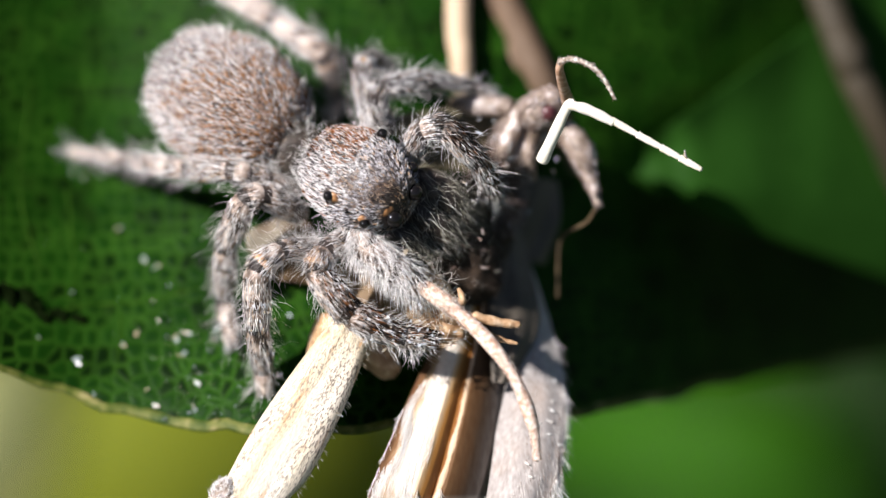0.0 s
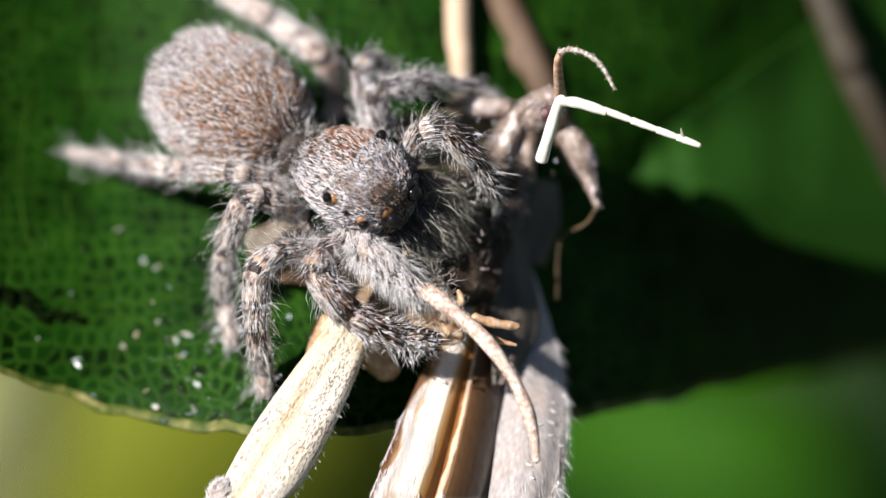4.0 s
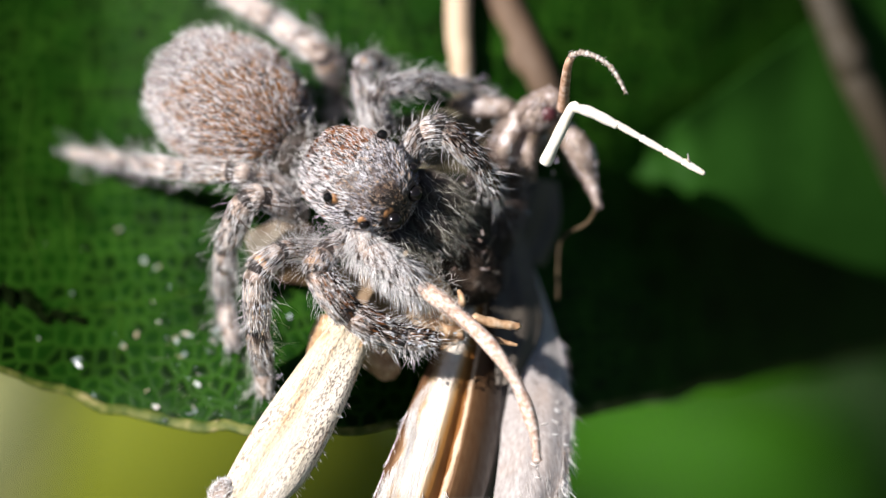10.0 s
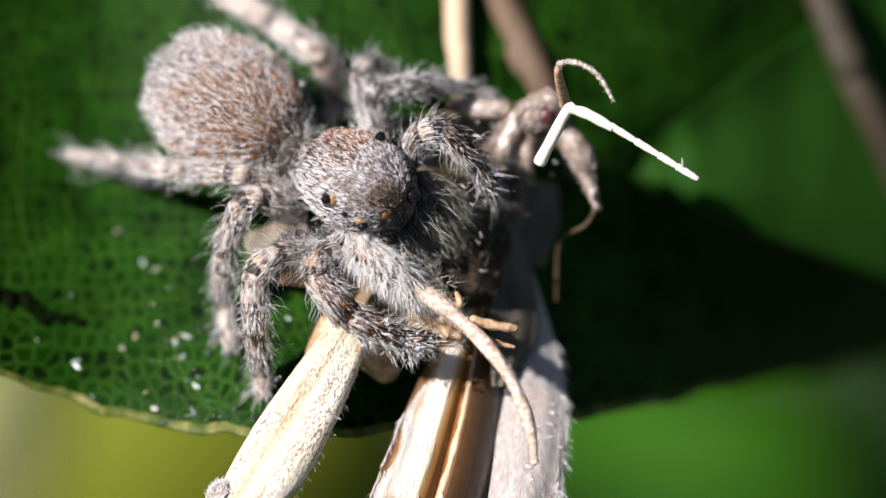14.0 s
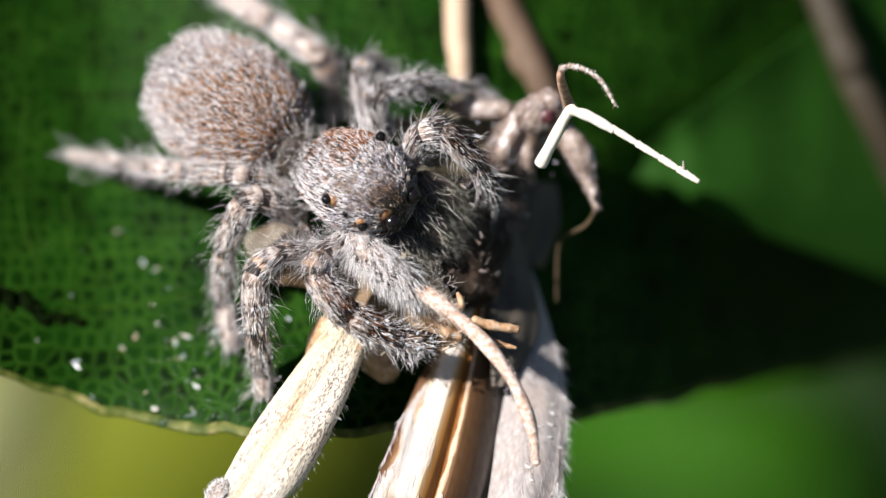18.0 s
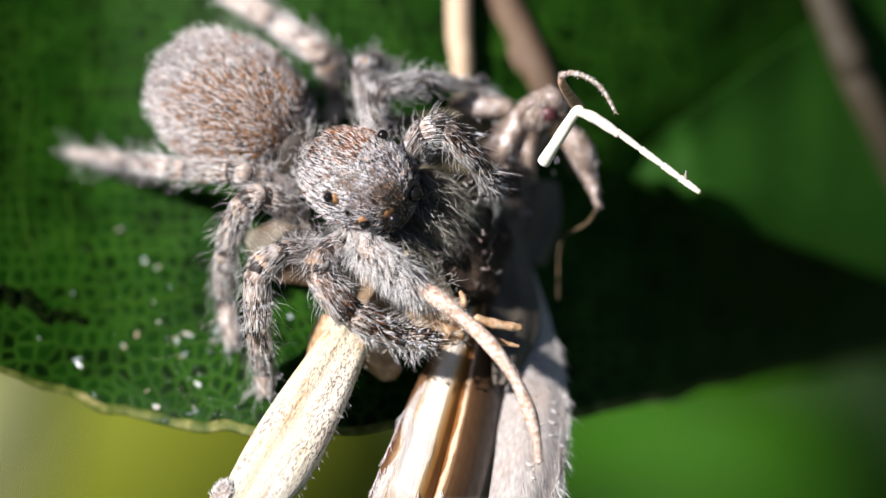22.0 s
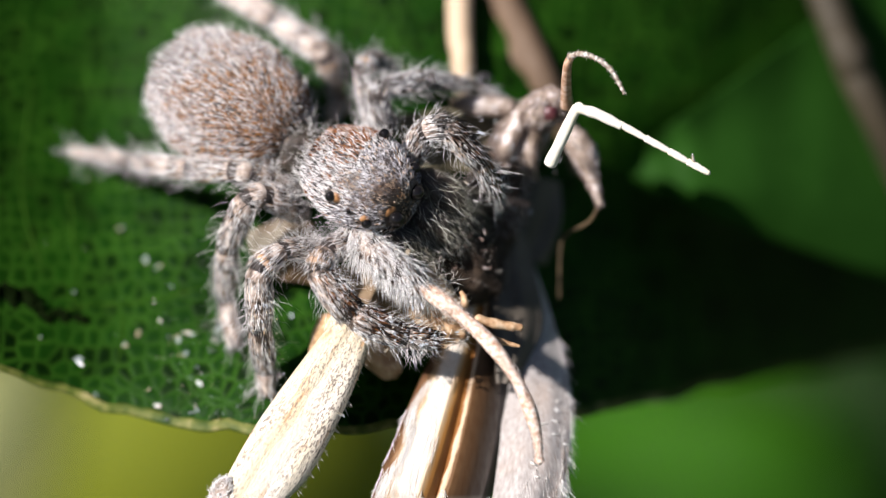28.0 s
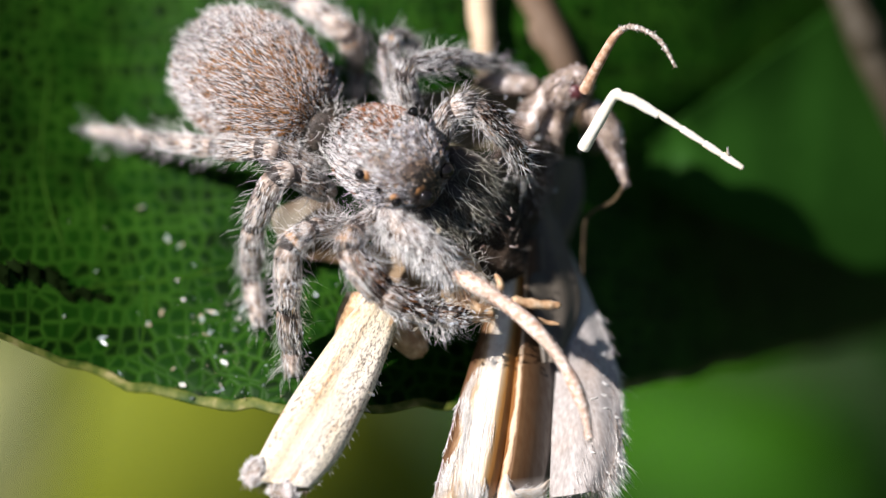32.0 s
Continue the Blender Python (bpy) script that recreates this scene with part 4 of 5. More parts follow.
    hind = part("hindwing", sheet(left, right, 110, 90, relief, 0.04, (outer, 1.0)), M_BANDS, mo, "pleated cream, orange and brown hindwing", hinge)
    banded(hind, 110, outer, 1.0)
    banded(part("fold", sheet(left, right, 14, 90, relief, 0.04, (0.0, outer)), M_BANDS, hind, "brown outer edge of the wing", hinge), 14, 0.0, outer)
    on_wing = lambda u, v: spline(left, 90)[int(v * 89)] * (1 - u) + spline(right, 90)[int(v * 89)] * u + np.array((0, 0, (relief(u, v) + 0.06) * MM))
    hem = Tube(np.array([on_wing(u, v) for u, v in ((0.58, 0.8), (0.61, 0.88), (0.68, 0.945), (0.8, 0.965), (0.92, 0.94), (0.99, 0.86))]), (4, 9, 15, 17, 13, 5), n=40, flat=0.35)
    ob = part("hem", hem.shape(), M_CREAM, hind, "pale rolled hem of the wing", hinge)
    part("down", fur(hem.spots(500), 0.22, 0.009, 0.8, 0.2, 0.2), M_FLUFF, ob, kind="stuff")
    part("fringe", edge_fringe(np.array((left[-1], (left[-1] + right[-1]) / 2, right[-1])), 420, 0.5, (-0.1, -1.0, 0.1)), M_WHITE, hind, kind="stuff")
    part("fringe", edge_fringe(left[2:], 90, 0.2, (-0.35, -0.95, 0.1)), M_WHITE, hind, kind="stuff")
    a, b = spline(left, 90), spline(right, 90)
    way, face = unit(np.array((-0.3, -1.0, 0.5))), unit(np.array((-0.1, 0.45, 1.0)))

    def down(count, us, vs, length, width, material, lean=0.95):
        u, v = RNG.uniform(us[0], us[1], count), RNG.uniform(vs[0], vs[1], count)
        u = u + 0.05 * np.sin(v * 23)
        i = (np.clip(v, 0, 1) * 89).astype(int)
        spot = a[i] * (1 - u)[:, None] + b[i] * u[:, None]
        spot[:, 2] += relief(u, v) * MM
        part("down", fur((spot, np.broadcast_to(face, spot.shape), np.broadcast_to(way, spot.shape)), length, width, lean, 0.03, 0.05), material, hind, kind="stuff")

    down(380, (0.08, 0.36), (0.46, 0.8), 0.6, 0.008, M_FLUFF, 0.985)
    down(420, (0.16, 0.42), (0.8, 1.0), 0.55, 0.008, M_FLUFF, 0.975)
    down(160, (0.1, 0.24), (0.76, 0.94), 0.45, 0.01, M_TANSILK, 0.985)
    down(360, (0.06, 0.14), (0.4, 0.8), 0.6, 0.009, M_FLUFF, 0.9)
    u, v = RNG.uniform(0.2, 1, 600), RNG.uniform(0.45, 1, 600)
    a, b = spline(grey[0], 90), spline(grey[1], 90)
    i = (v * 89).astype(int)
    spot = a[i] * (1 - u)[:, None] + b[i] * u[:, None]
    spot[:, 2] += 0.35 * np.sin(np.pi * u) * (0.4 + v) * MM
    way = np.broadcast_to(unit(np.array((0.12, -1.0, 0.55))), spot.shape)
    part("down", fur((spot, np.broadcast_to(unit(np.array((0.05, 0.5, 1.0))), spot.shape), way), 0.3, 0.008, 0.975, 0.04, 0.1), M_SILKGREY, wing, kind="stuff")
    u, v = RNG.uniform(0.25, 0.95, 15), RNG.uniform(0.5, 0.9, 15)
    i = (v * 89).astype(int)
    spot = a[i] * (1 - u)[:, None] + b[i] * u[:, None]
    spot[:, 2] += (0.35 * np.sin(np.pi * u) * (0.4 + v) + 0.03) * MM
    flat = np.broadcast_to((0.0, 0.0, 1.0), spot.shape)
    part("scales", fur((spot, flat, np.broadcast_to((0.9, -0.4, 0.0), spot.shape)), 0.16, 0.06, 0.93, 0.35, 0.0, 0.6), M_FLUFF, wing, "loose white scales", kind="stuff")
    MOVING["hindwing"] = (hind, hinge)
    pin = G(625, 585, -0.6)
    left = path((592, 560, -0.9), (520, 655, -0.4), (445, 765, 0.0), (382, 884, 0.2))
    right = path((662, 585, -0.9), (612, 715, -0.4), (550, 838, 0.0), (494, 900, 0.2))
    st = part("forewing", sheet(left, right, 30, 70, lambda u, v: 0.3 * np.clip(1 - (2 * u - 1) ** 4, 0, 1) ** 0.5 + 0.008 * np.sin(u * 23 + v * 3) + 0.004 * np.sin(u * 61 - v * 5) + 0.03 * np.sin(v * 9 + u * 4), 0.12), M_STRAW, mo,
              "folded straw-yellow forewing with dark grain", pin)
    part("fringe", edge_fringe(right, 70, 0.16, (0.7, -0.7, 0.2)), M_FRINGE, st, kind="stuff")
    part("torn_end", edge_fringe(np.array((left[-1], (left[-1] + right[-1]) / 2, right[-1])), 220, 0.26, (-0.5, -0.8, 0.3)), M_DOWN, st, "ragged grey scaly end", kind="stuff")
    tuft = Blob(G(396, 872, 0.35), (-0.6, -0.8, 0), (0, 0, 1), (0.35, 0.28, 0.18), lumps=0.15)
    tf = part("tuft", tuft.shape(20, 12), M_MOTH, st, "matted greyish-white scales", pin)
    part("down", fur(tuft.spots(900, -0.2), 0.13, 0.018, 0.75, 0.4, 0.2), M_WHITE, tf, kind="stuff")
    tuft = Blob(G(446, 902, 0.3), (-0.5, -0.85, 0), (0, 0, 1), (0.34, 0.36, 0.2), lumps=0.15)
    tf = part("tuft", tuft.shape(20, 12), M_MOTH, st, "matted greyish-white scales", pin)
    part("down", fur(tuft.spots(900, -0.2), 0.13, 0.018, 0.75, 0.4, 0.2), M_WHITE, tf, kind="stuff")
    MOVING["straw"] = (st, pin)

    root = G(748, 508, 0.2)
    fe = part("antenna", Tube(path((742, 503, 0.1), (800, 545, 0.5), (862, 602, 0.7), (912, 672, 0.8), (942, 750, 0.7), (950, 812, 0.6)), (12, 15, 12, 12, 10, 8), n=90, sides=12, lumps=0.2).shape(),
              M_ANT, mo, "curved pinkish-tan antenna", root)
    for pts, rad in ((((838, 560, 0.5), (880, 570, 0.4), (918, 575, 0.3)), (9, 9, 7)), (((862, 590, 0.4), (890, 602, 0.3), (915, 608, 0.3)), (5, 5, 3)),
                     (((808, 545, 0.4), (818, 530, 0.4), (812, 512, 0.3)), (9, 7, 4))):
        part("twig", Tube(path(*pts), rad, n=14, sides=8, lumps=0.1).shape(), M_SPLINT, fe, "broken brown splinter")
    fuzz = Tube(path((760, 515, 0.25), (800, 545, 0.5), (862, 602, 0.7), (912, 672, 0.8), (942, 750, 0.7), (950, 812, 0.6)), (14, 15, 12, 12, 10, 8), n=60)
    part("fuzz", fur(fuzz.spots(1500), 0.07, 0.012, 0.8, 0.25, 0.2), M_FUZZ, fe, kind="stuff")
    stub = Tube(path((742, 503, 0.1), (775, 522, 0.35), (800, 545, 0.5)), (14, 13, 13), n=16)
    part("fluff", fur(stub.spots(320), 0.2, 0.01, 0.3, 0.5, 0.3), M_FRINGE, fe, kind="stuff")
    MOVING["front"] = (fe, root)
    root = G(1008, 186, 0.2)
    lg = part("leg", Tube(path((960, 284, -0.5), (980, 240, -0.1), (1004, 190, 0.2), (1015, 184, 0.3)), (11.5, 10.5, 9.5, 8.5), n=24, sides=12, lumps=0.04).shape(), M_BONE, mo, "bone-white bent leg", root)
    part("shin", Tube(path((1006, 186, 0.3), (1040, 195, 0.3), (1085, 217, 0.3)), (8, 10, 8), n=20, sides=12, lumps=0.05).shape(), M_BONE, lg)
    for a, b in ((1082, 1130), (1128, 1172), (1170, 1205), (1203, 1240)):
        ya, yb = 215 + (a - 1085) * 0.55, 215 + (b - 1085) * 0.55
        part("tarsus", Tube(path((a, ya, 0.3), ((a + b) / 2, (ya + yb) / 2, 0.3), (b, yb, 0.3)), (6.5, 6.5, 4.8), n=12, sides=12, lumps=0.03).shape(), M_BONE, lg)
    part("spur", Tube(path((1214, 287, 0.3), (1212, 276, 0.35), (1211, 266, 0.4)), (4, 3, 1), n=8, sides=8).shape(), M_FLAKE, lg)
    MOVING["shin"] = (lg, root)
    root = G(1000, 165, -0.6)
    an = part("antenna", Tube(path((984, 198, -1.1), (998, 168, -0.8), (1016, 132, -0.4), (1032, 104, -0.1), (1046, 90, 0.0)), (12, 10, 9, 7.5, 6.2), n=36, sides=10).shape(), M_ANTENNA, mo, "thin beaded curved antenna", root)
    knee = G(1044, 91, 0.0)
    whip = Tube(path((1040, 93, 0.0), (1062, 86, 0.05), (1092, 96, 0.1), (1118, 118, 0.1), (1139, 156, 0.1)), (5.4, 5, 4.6, 4.2, 3), n=96, sides=10)
    whip.r *= 1 + 0.13 * np.sin(np.arange(96) * 1.0)
    fl = part("flagellum", whip.shape(), M_WHIP, an, "beaded pale whip", knee)
    part("bristles", fur(whip.spots(70), 0.09, 0.012, 0.45, 0.3, 0.2), M_FUZZ, fl, kind="stuff")
    MOVING["antenna"] = (an, fl)
    MOVING["moth"] = mo
    for pts, rad in ((((940, 175, -2.6), (915, 215, -2.5), (890, 275, -2.6)), (14, 17, 13)), (((800, 180, -3.4), (850, 182, -3.2), (905, 188, -3.0)), (12, 20, 15)),
                     (((950, 230, -2.5), (938, 270, -2.2), (944, 315, -2.4)), (10, 13, 8))):
        shin = Tube(path(*pts), rad, n=24, sides=12)
        lo = part("leg", shin.shape(), M_MOTH, mo, "pale pinkish-brown folded leg")
        part("down", fur(shin.spots(300), 0.12, 0.022, 0.85, 0.2, 0.2), M_DOWN, lo, kind="stuff")
    thigh = Tube(path((1000, 225, -2.6), (1030, 265, -2.4), (1045, 310, -2.4), (1062, 362, -2.2)), (20, 25, 15, 6), n=30)
    hl = part("leg", thigh.shape(), M_MOTH, mo, "brown hind leg with a bent shin")
    part("down", fur(thigh.spots(600), 0.14, 0.022, 0.8, 0.22, 0.2), M_DOWN, hl, kind="stuff")
    part("wing_base", sheet(path((562, 556, -1.6), (546, 592, -1.5), (540, 634, -1.4)), path((604, 552, -1.1), (584, 600, -1.0), (552, 650, -0.95)), 20, 30,
                            lambda u, v: 0.25 * np.sin(np.pi * u), 0.1), M_SPLINT, mo, "pale brown torn base of the wing")
    part("wing_base", sheet(path((430, 410, -2.9), (434, 440, -2.8), (468, 494, -2.8)), path((520, 372, -2.9), (562, 420, -2.7), (566, 506, -2.7)), 30, 30,
                            lambda u, v: 0.18 * np.sin(np.pi * u) + 0.07 * np.sin(u * 9 + v * 5), 0.05), M_MEMBRANE, mo, "pale crumpled wing membrane under the spider's legs")
    # Dark sheet added where shade lies between moth and leaf.
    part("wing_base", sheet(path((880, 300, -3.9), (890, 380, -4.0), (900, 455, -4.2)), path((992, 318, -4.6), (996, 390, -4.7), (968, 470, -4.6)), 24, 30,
                            lambda u, v: 0.12 * np.sin(np.pi * u) + 0.06 * np.sin(u * 11 + v * 6), 0.05), M_SHADEWING, mo, "brown crumpled base of the wing, shade painted in")
    part("wing_base", Blob(G(665, 625, -1.9), (0.6, -0.8, 0), (0, 0, 1), (0.75, 0.42, 0.4), lumps=0.1).shape(28, 16), M_SPLINT, mo, "tan torn base of the wing")
    part("wing_base", sheet(path((690, 200, -3.6), (700, 240, -3.5), (720, 300, -3.4)), path((905, 175, -4.2), (900, 225, -4.0), (880, 300, -3.8)), 30, 30,
                            lambda u, v: 0.2 * np.sin(np.pi * u) + 0.06 * np.sin(u * 9 + v * 6), 0.05), M_OLIVEWING, mo, "crumpled olive-brown wing behind the legs")
    part("wing_base", sheet(path((590, 470, -2.2), (580, 520, -2.1), (600, 580, -1.9)), path((770, 470, -2.0), (790, 540, -1.8), (760, 625, -1.6)), 30, 30,
                            lambda u, v: 0.2 * np.sin(np.pi * u) + 0.06 * np.sin(u * 11 + v * 6), 0.05), M_TANWING, mo, "crumpled tan wing under the spider's jaws")
    rag = Blob(G(780, 545, -0.7), (0.4, -0.9, 0), (0, 0, 1), (0.9, 0.42, 0.4), lumps=0.2)
    rb = part("torn_skin", rag.shape(32, 18), M_SPLINT, mo, "brown chewed shreds of the moth")
    part("fluff", fur(rag.spots(260, -0.2), 0.4, 0.016, 0.3, 0.6, 0.6), M_FRINGE, rb, kind="stuff")
    p = np.array([G(RNG.normal(772, 18), RNG.normal(510, 35), RNG.uniform(-0.6, 0.0)) for i in range(70)])
    out = unit(RNG.normal(size=p.shape) + np.array((0.3, -0.3, 0.4)))
    part("shreds", fur((p, out, np.roll(out, 1, axis=0)), 0.26, 0.013, 0.4, 0.3, 1.4, 0.6), M_FRINGE, rb, "pale curled shreds", kind="stuff")
    # Dark skin and down paint the shade below the jaws.
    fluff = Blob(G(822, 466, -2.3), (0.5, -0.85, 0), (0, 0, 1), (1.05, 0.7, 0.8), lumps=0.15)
    fb = part("torn_skin", fluff.shape(36, 20), M_SHADESKIN, mo, "torn skin with pale fluff, darkened for shade")
    part("down", fur(fluff.spots(2600, -0.4), 0.2, 0.016, 0.7, 0.35, 0.3), M_SHADEDOWN, fb, kind="stuff")
    part("fluff", fur(fluff.spots(40, -0.2), 0.34, 0.014, 0.3, 0.6, 0.3), M_FRINGE, fb, kind="stuff")
    p = np.array([G(RNG.normal(812, 30), RNG.normal(440, 24), RNG.uniform(-1.5, -1.0)) for i in range(40)])
    out = unit(RNG.normal(size=p.shape) * (1, 1, 0.3))
    part("scales", fur((p, np.broadcast_to((0.0, 0.0, 1.0), p.shape), out), 0.15, 0.06, 0.95, 0.2, 0.0, 0.6), M_DOWN, fb, "loose pale scales", kind="stuff")
    part("shin", Tube(path((1062, 360, -2.2), (1042, 392, -2.6), (1006, 412, -3.0), (992, 440, -3.2), (990, 528, -3.4)), (4.5, 3.4, 3.2, 3, 2.4), n=40, sides=8).shape(), M_SHINBROWN, hl)


def flakes(name, label, spots):
    """Many small pale flakes, too small to count: x, y, h, half length, half width each."""
    verts, faces = [], []
    for x, y, h, a, b in spots:
        g, tip = RNG.uniform(0, 6.28), RNG.uniform(-0.08, 0.08)
        k = len(verts)
        for z in (-0.01, 0.015):
            for px, py in ((-a, -b * 0.3), (a * 0.2, -b), (a, b * 0.2), (-a * 0.4, b * 0.9)):
                verts.append(G(x + px * math.cos(g) - py * math.sin(g), y + px * math.sin(g) + py * math.cos(g), h + z + tip * px / a))
        faces += [(k, k + 1, k + 2, k + 3), (k + 4, k + 7, k + 6, k + 5)] + [(k + j, k + 4 + j, k + 4 + (j + 1) % 4, k + (j + 1) % 4) for j in range(4)]
    base = G(spots[0][0], spots[0][1], spots[0][2])
    ob = new(name, mesh_data(name, np.array(verts) - base, faces))
    ob.data.polygons.foreach_set("use_smooth", np.zeros(len(ob.data.polygons), dtype=bool))
    ob.data.materials.append(M_CRUMB if name == "crumbs" else M_FLAKE)
    ob.matrix_basis = ROOT @ Matrix.Translation(Vector(base))
    ORIGIN[ob] = base
    return tagged(ob, label, name, kind="stuff")


def crumbs():
    spots = []
    for i in range(26):
        x, y = (RNG.normal(330, 55), RNG.normal(640, 80)) if i % 3 else (RNG.uniform(60, 420), RNG.uniform(380, 700))
        if y < np.interp(x, EDGE_X, EDGE_Y) - 8:
            spots.append((x, y, float(leaf_h(np.float64(x), np.float64(y))), RNG.uniform(1.5, 6), RNG.uniform(0.7, 1.8)))
    spots += [(126, 638, float(leaf_h(126.0, 638.0)), 14, 4), (325, 592, float(leaf_h(325.0, 592.0)), 13, 5), (508, 560, float(leaf_h(508.0, 560.0)), 6, 5)]
    for i in range(170):
        x, y = RNG.normal(375, 65), RNG.normal(640, 65)
        if y < np.interp(x, EDGE_X, EDGE_Y) - 10:
            spots.append((x, y, float(leaf_h(np.float64(x), np.float64(y))), RNG.uniform(0.8, 2.4), RNG.uniform(0.6, 1.3)))
    for x, y, a, b in ((320, 628, 9, 4), (345, 680, 9, 5), (341, 726, 12, 4), (271, 720, 8, 5), (287, 744, 6, 3), (365, 624, 8, 4), (334, 732, 10, 3), (246, 461, 10, 6), (269, 473, 10, 5), (212, 614, 9, 6), (235, 592, 8, 5), (306, 602, 9, 6), (118, 520, 6, 4), (60, 600, 6, 3), (160, 700, 6, 3),
                       (292, 600, 8, 3), (130, 645, 10, 3), (379, 588, 12, 6), (372, 605, 9, 5), (201, 404, 10, 5), (132, 312, 8, 4), (255, 692, 7, 2), (400, 575, 9, 4), (412, 560, 10, 4)):
        spots.append((x, y, float(leaf_h(np.float64(x), np.float64(y))), a, b))
    a = flakes("crumbs", "pale wing scales and crumbs strewn on the leaf", spots)
    spots = [(RNG.normal(735, 45), RNG.normal(592, 22), RNG.uniform(-0.3, 0.35), RNG.uniform(2, 8), RNG.uniform(1.2, 3)) for i in range(45)]
    # Pale flakes that stand in for glints on the moth's thorax.
    spots += [(RNG.normal(935, 40), RNG.normal(255, 40), RNG.uniform(-2.9, -2.3), RNG.uniform(2, 6), RNG.uniform(1.5, 4)) for i in range(26)]
    # Single flakes; those at 848, 236 and 717, 447 imitate bright glints.
    spots += [(848, 236, 0.5, 9, 3), (600, 733, 0.3, 9, 3), (717, 447, 0.75, 8, 5), (822, 324, 0.4, 7, 2), (838, 356, 0.2, 6, 2)]
    for i in range(34):
        y = RNG.uniform(530, 690)
        spots.append((RNG.normal(466, 13), y, float(np.interp(y, (476, 580, 656, 700), (0.3, -0.25, -1.2, -2.0))), RNG.uniform(2, 6), RNG.uniform(1.2, 2.4)))
    for i in range(40):
        x = RNG.uniform(610, 770)
        spots.append((x, np.interp(x, (618, 706, 768), (556, 594, 604)) + RNG.normal(0, 16), RNG.uniform(0.3, 0.6), RNG.uniform(2, 5.5), RNG.uniform(1.2, 2.2)))
    b = flakes("wing_scales", "loose white wing scales in the spider's hair, some standing in for glints", spots)
    MOVING["crumbs"] = (a, b)


def turned(key, rows):
    """Keys a part that swings on its hinge: seconds, turn in the sheet, turn about the upright, turn about the level axis."""
    ob, hinge = MOVING[key]
    at = Vector(ob.location)
    walk(ob, [(t, Matrix.Translation(at) @ pose(0, 0, 0, *((list(r) + [0, 0])[2:0:-1]), r[0])) for t, *r in rows])


def sway(sx, sy, near):
    """How the breeze moves the leaf and all on it, in mm: a turn about an upright axis behind it, a lift, and an approach."""
    axis = Matrix.Translation((0, 0, -0.0175))
    return Matrix.Translation((0, -sy * MM, near * MM)) @ axis @ Matrix.Rotation(sx / 17.5, 4, "Y") @ axis.inverted()


def motions():
    breeze = [
        (0, sway(0.000, 0.000, 0.0)), (0.5, sway(-0.004, 0.008, 0.0)), (1, sway(0.008, 0.004, 0.0)), (1.5, sway(0.004, 0.008, 0.0)), (2, sway(0.008, 0.016, 0.0)),
        (2.5, sway(0.004, 0.020, 0.0)), (3, sway(0.000, 0.028, 0.0)), (3.5, sway(-0.012, 0.028, 0.0)), (5.5, sway(-0.016, 0.045, 0.0)), (6, sway(0.000, 0.049, 0.0)),
        (6.5, sway(-0.016, 0.057, 0.0)), (7, sway(-0.016, 0.053, 0.0)), (7.5, sway(-0.020, 0.049, 0.0)), (8, sway(-0.012, 0.028, 0.0)), (8.5, sway(0.004, 0.020, 0.0)),
        (9, sway(0.008, 0.008, 0.0)), (9.5, sway(0.004, 0.020, 0.0)), (10, sway(0.000, 0.028, 0.0)), (10.5, sway(-0.004, 0.049, 0.0)), (11, sway(-0.016, 0.053, 0.0)),
        (11.5, sway(-0.029, 0.069, 0.0)), (12, sway(-0.037, 0.073, 0.0)), (12.5, sway(-0.037, 0.077, 0.0)), (13, sway(-0.041, 0.069, 0.0)), (13.5, sway(-0.037, 0.069, 0.0)),
        (14, sway(-0.041, 0.073, 0.0)), (14.5, sway(-0.037, 0.069, 0.0)), (16.5, sway(-0.037, 0.069, 0.0)), (17, sway(-0.037, 0.073, 0.0)), (17.5, sway(-0.037, 0.073, 0.0)),
        (18, sway(-0.033, 0.077, 0.0)), (18.5, sway(-0.037, 0.077, 0.0)), (19, sway(-0.033, 0.069, 0.0)), (19.5, sway(-0.033, 0.061, 0.0)), (20, sway(-0.037, 0.049, 0.0)),
        (20.5, sway(-0.033, 0.053, 0.0)), (21, sway(-0.025, 0.049, 0.0)), (21.5, sway(-0.016, 0.049, 0.0)), (22, sway(0.012, 0.028, 0.0)), (22.5, sway(0.029, 0.008, 0.0)),
        (23, sway(0.045, 0.000, 0.0)), (23.5, sway(0.049, -0.012, 0.0)), (24, sway(0.070, -0.033, 0.0)), (24.5, sway(0.143, -0.086, 0.0)), (25, sway(0.184, -0.110, 0.0)),
        (25.5, sway(0.180, -0.106, 0.0)), (27.5, sway(0.070, -0.008, 0.0)), (28, sway(0.049, 0.004, 0.0)), (28.5, sway(0.090, -0.016, 0.0)), (29, sway(0.159, -0.074, 0.0)),
        (29.5, sway(0.184, -0.090, 0.0)), (30, sway(0.204, -0.131, 0.1)), (30.5, sway(0.318, -0.216, 0.2)), (31, sway(0.470, -0.310, 0.3)), (31.5, sway(0.600, -0.417, 0.4)),
        (32, sway(0.739, -0.502, 0.45)),
    ]
    for ob in (MOVING["leaf"], MOVING["spider"], MOVING["moth"], *MOVING["crumbs"], *MOVING["stalks"]):
        at = Matrix.Translation(Vector(ORIGIN[ob]))
        walk(ob, [(t, ROOT @ m @ at) for t, m in breeze])
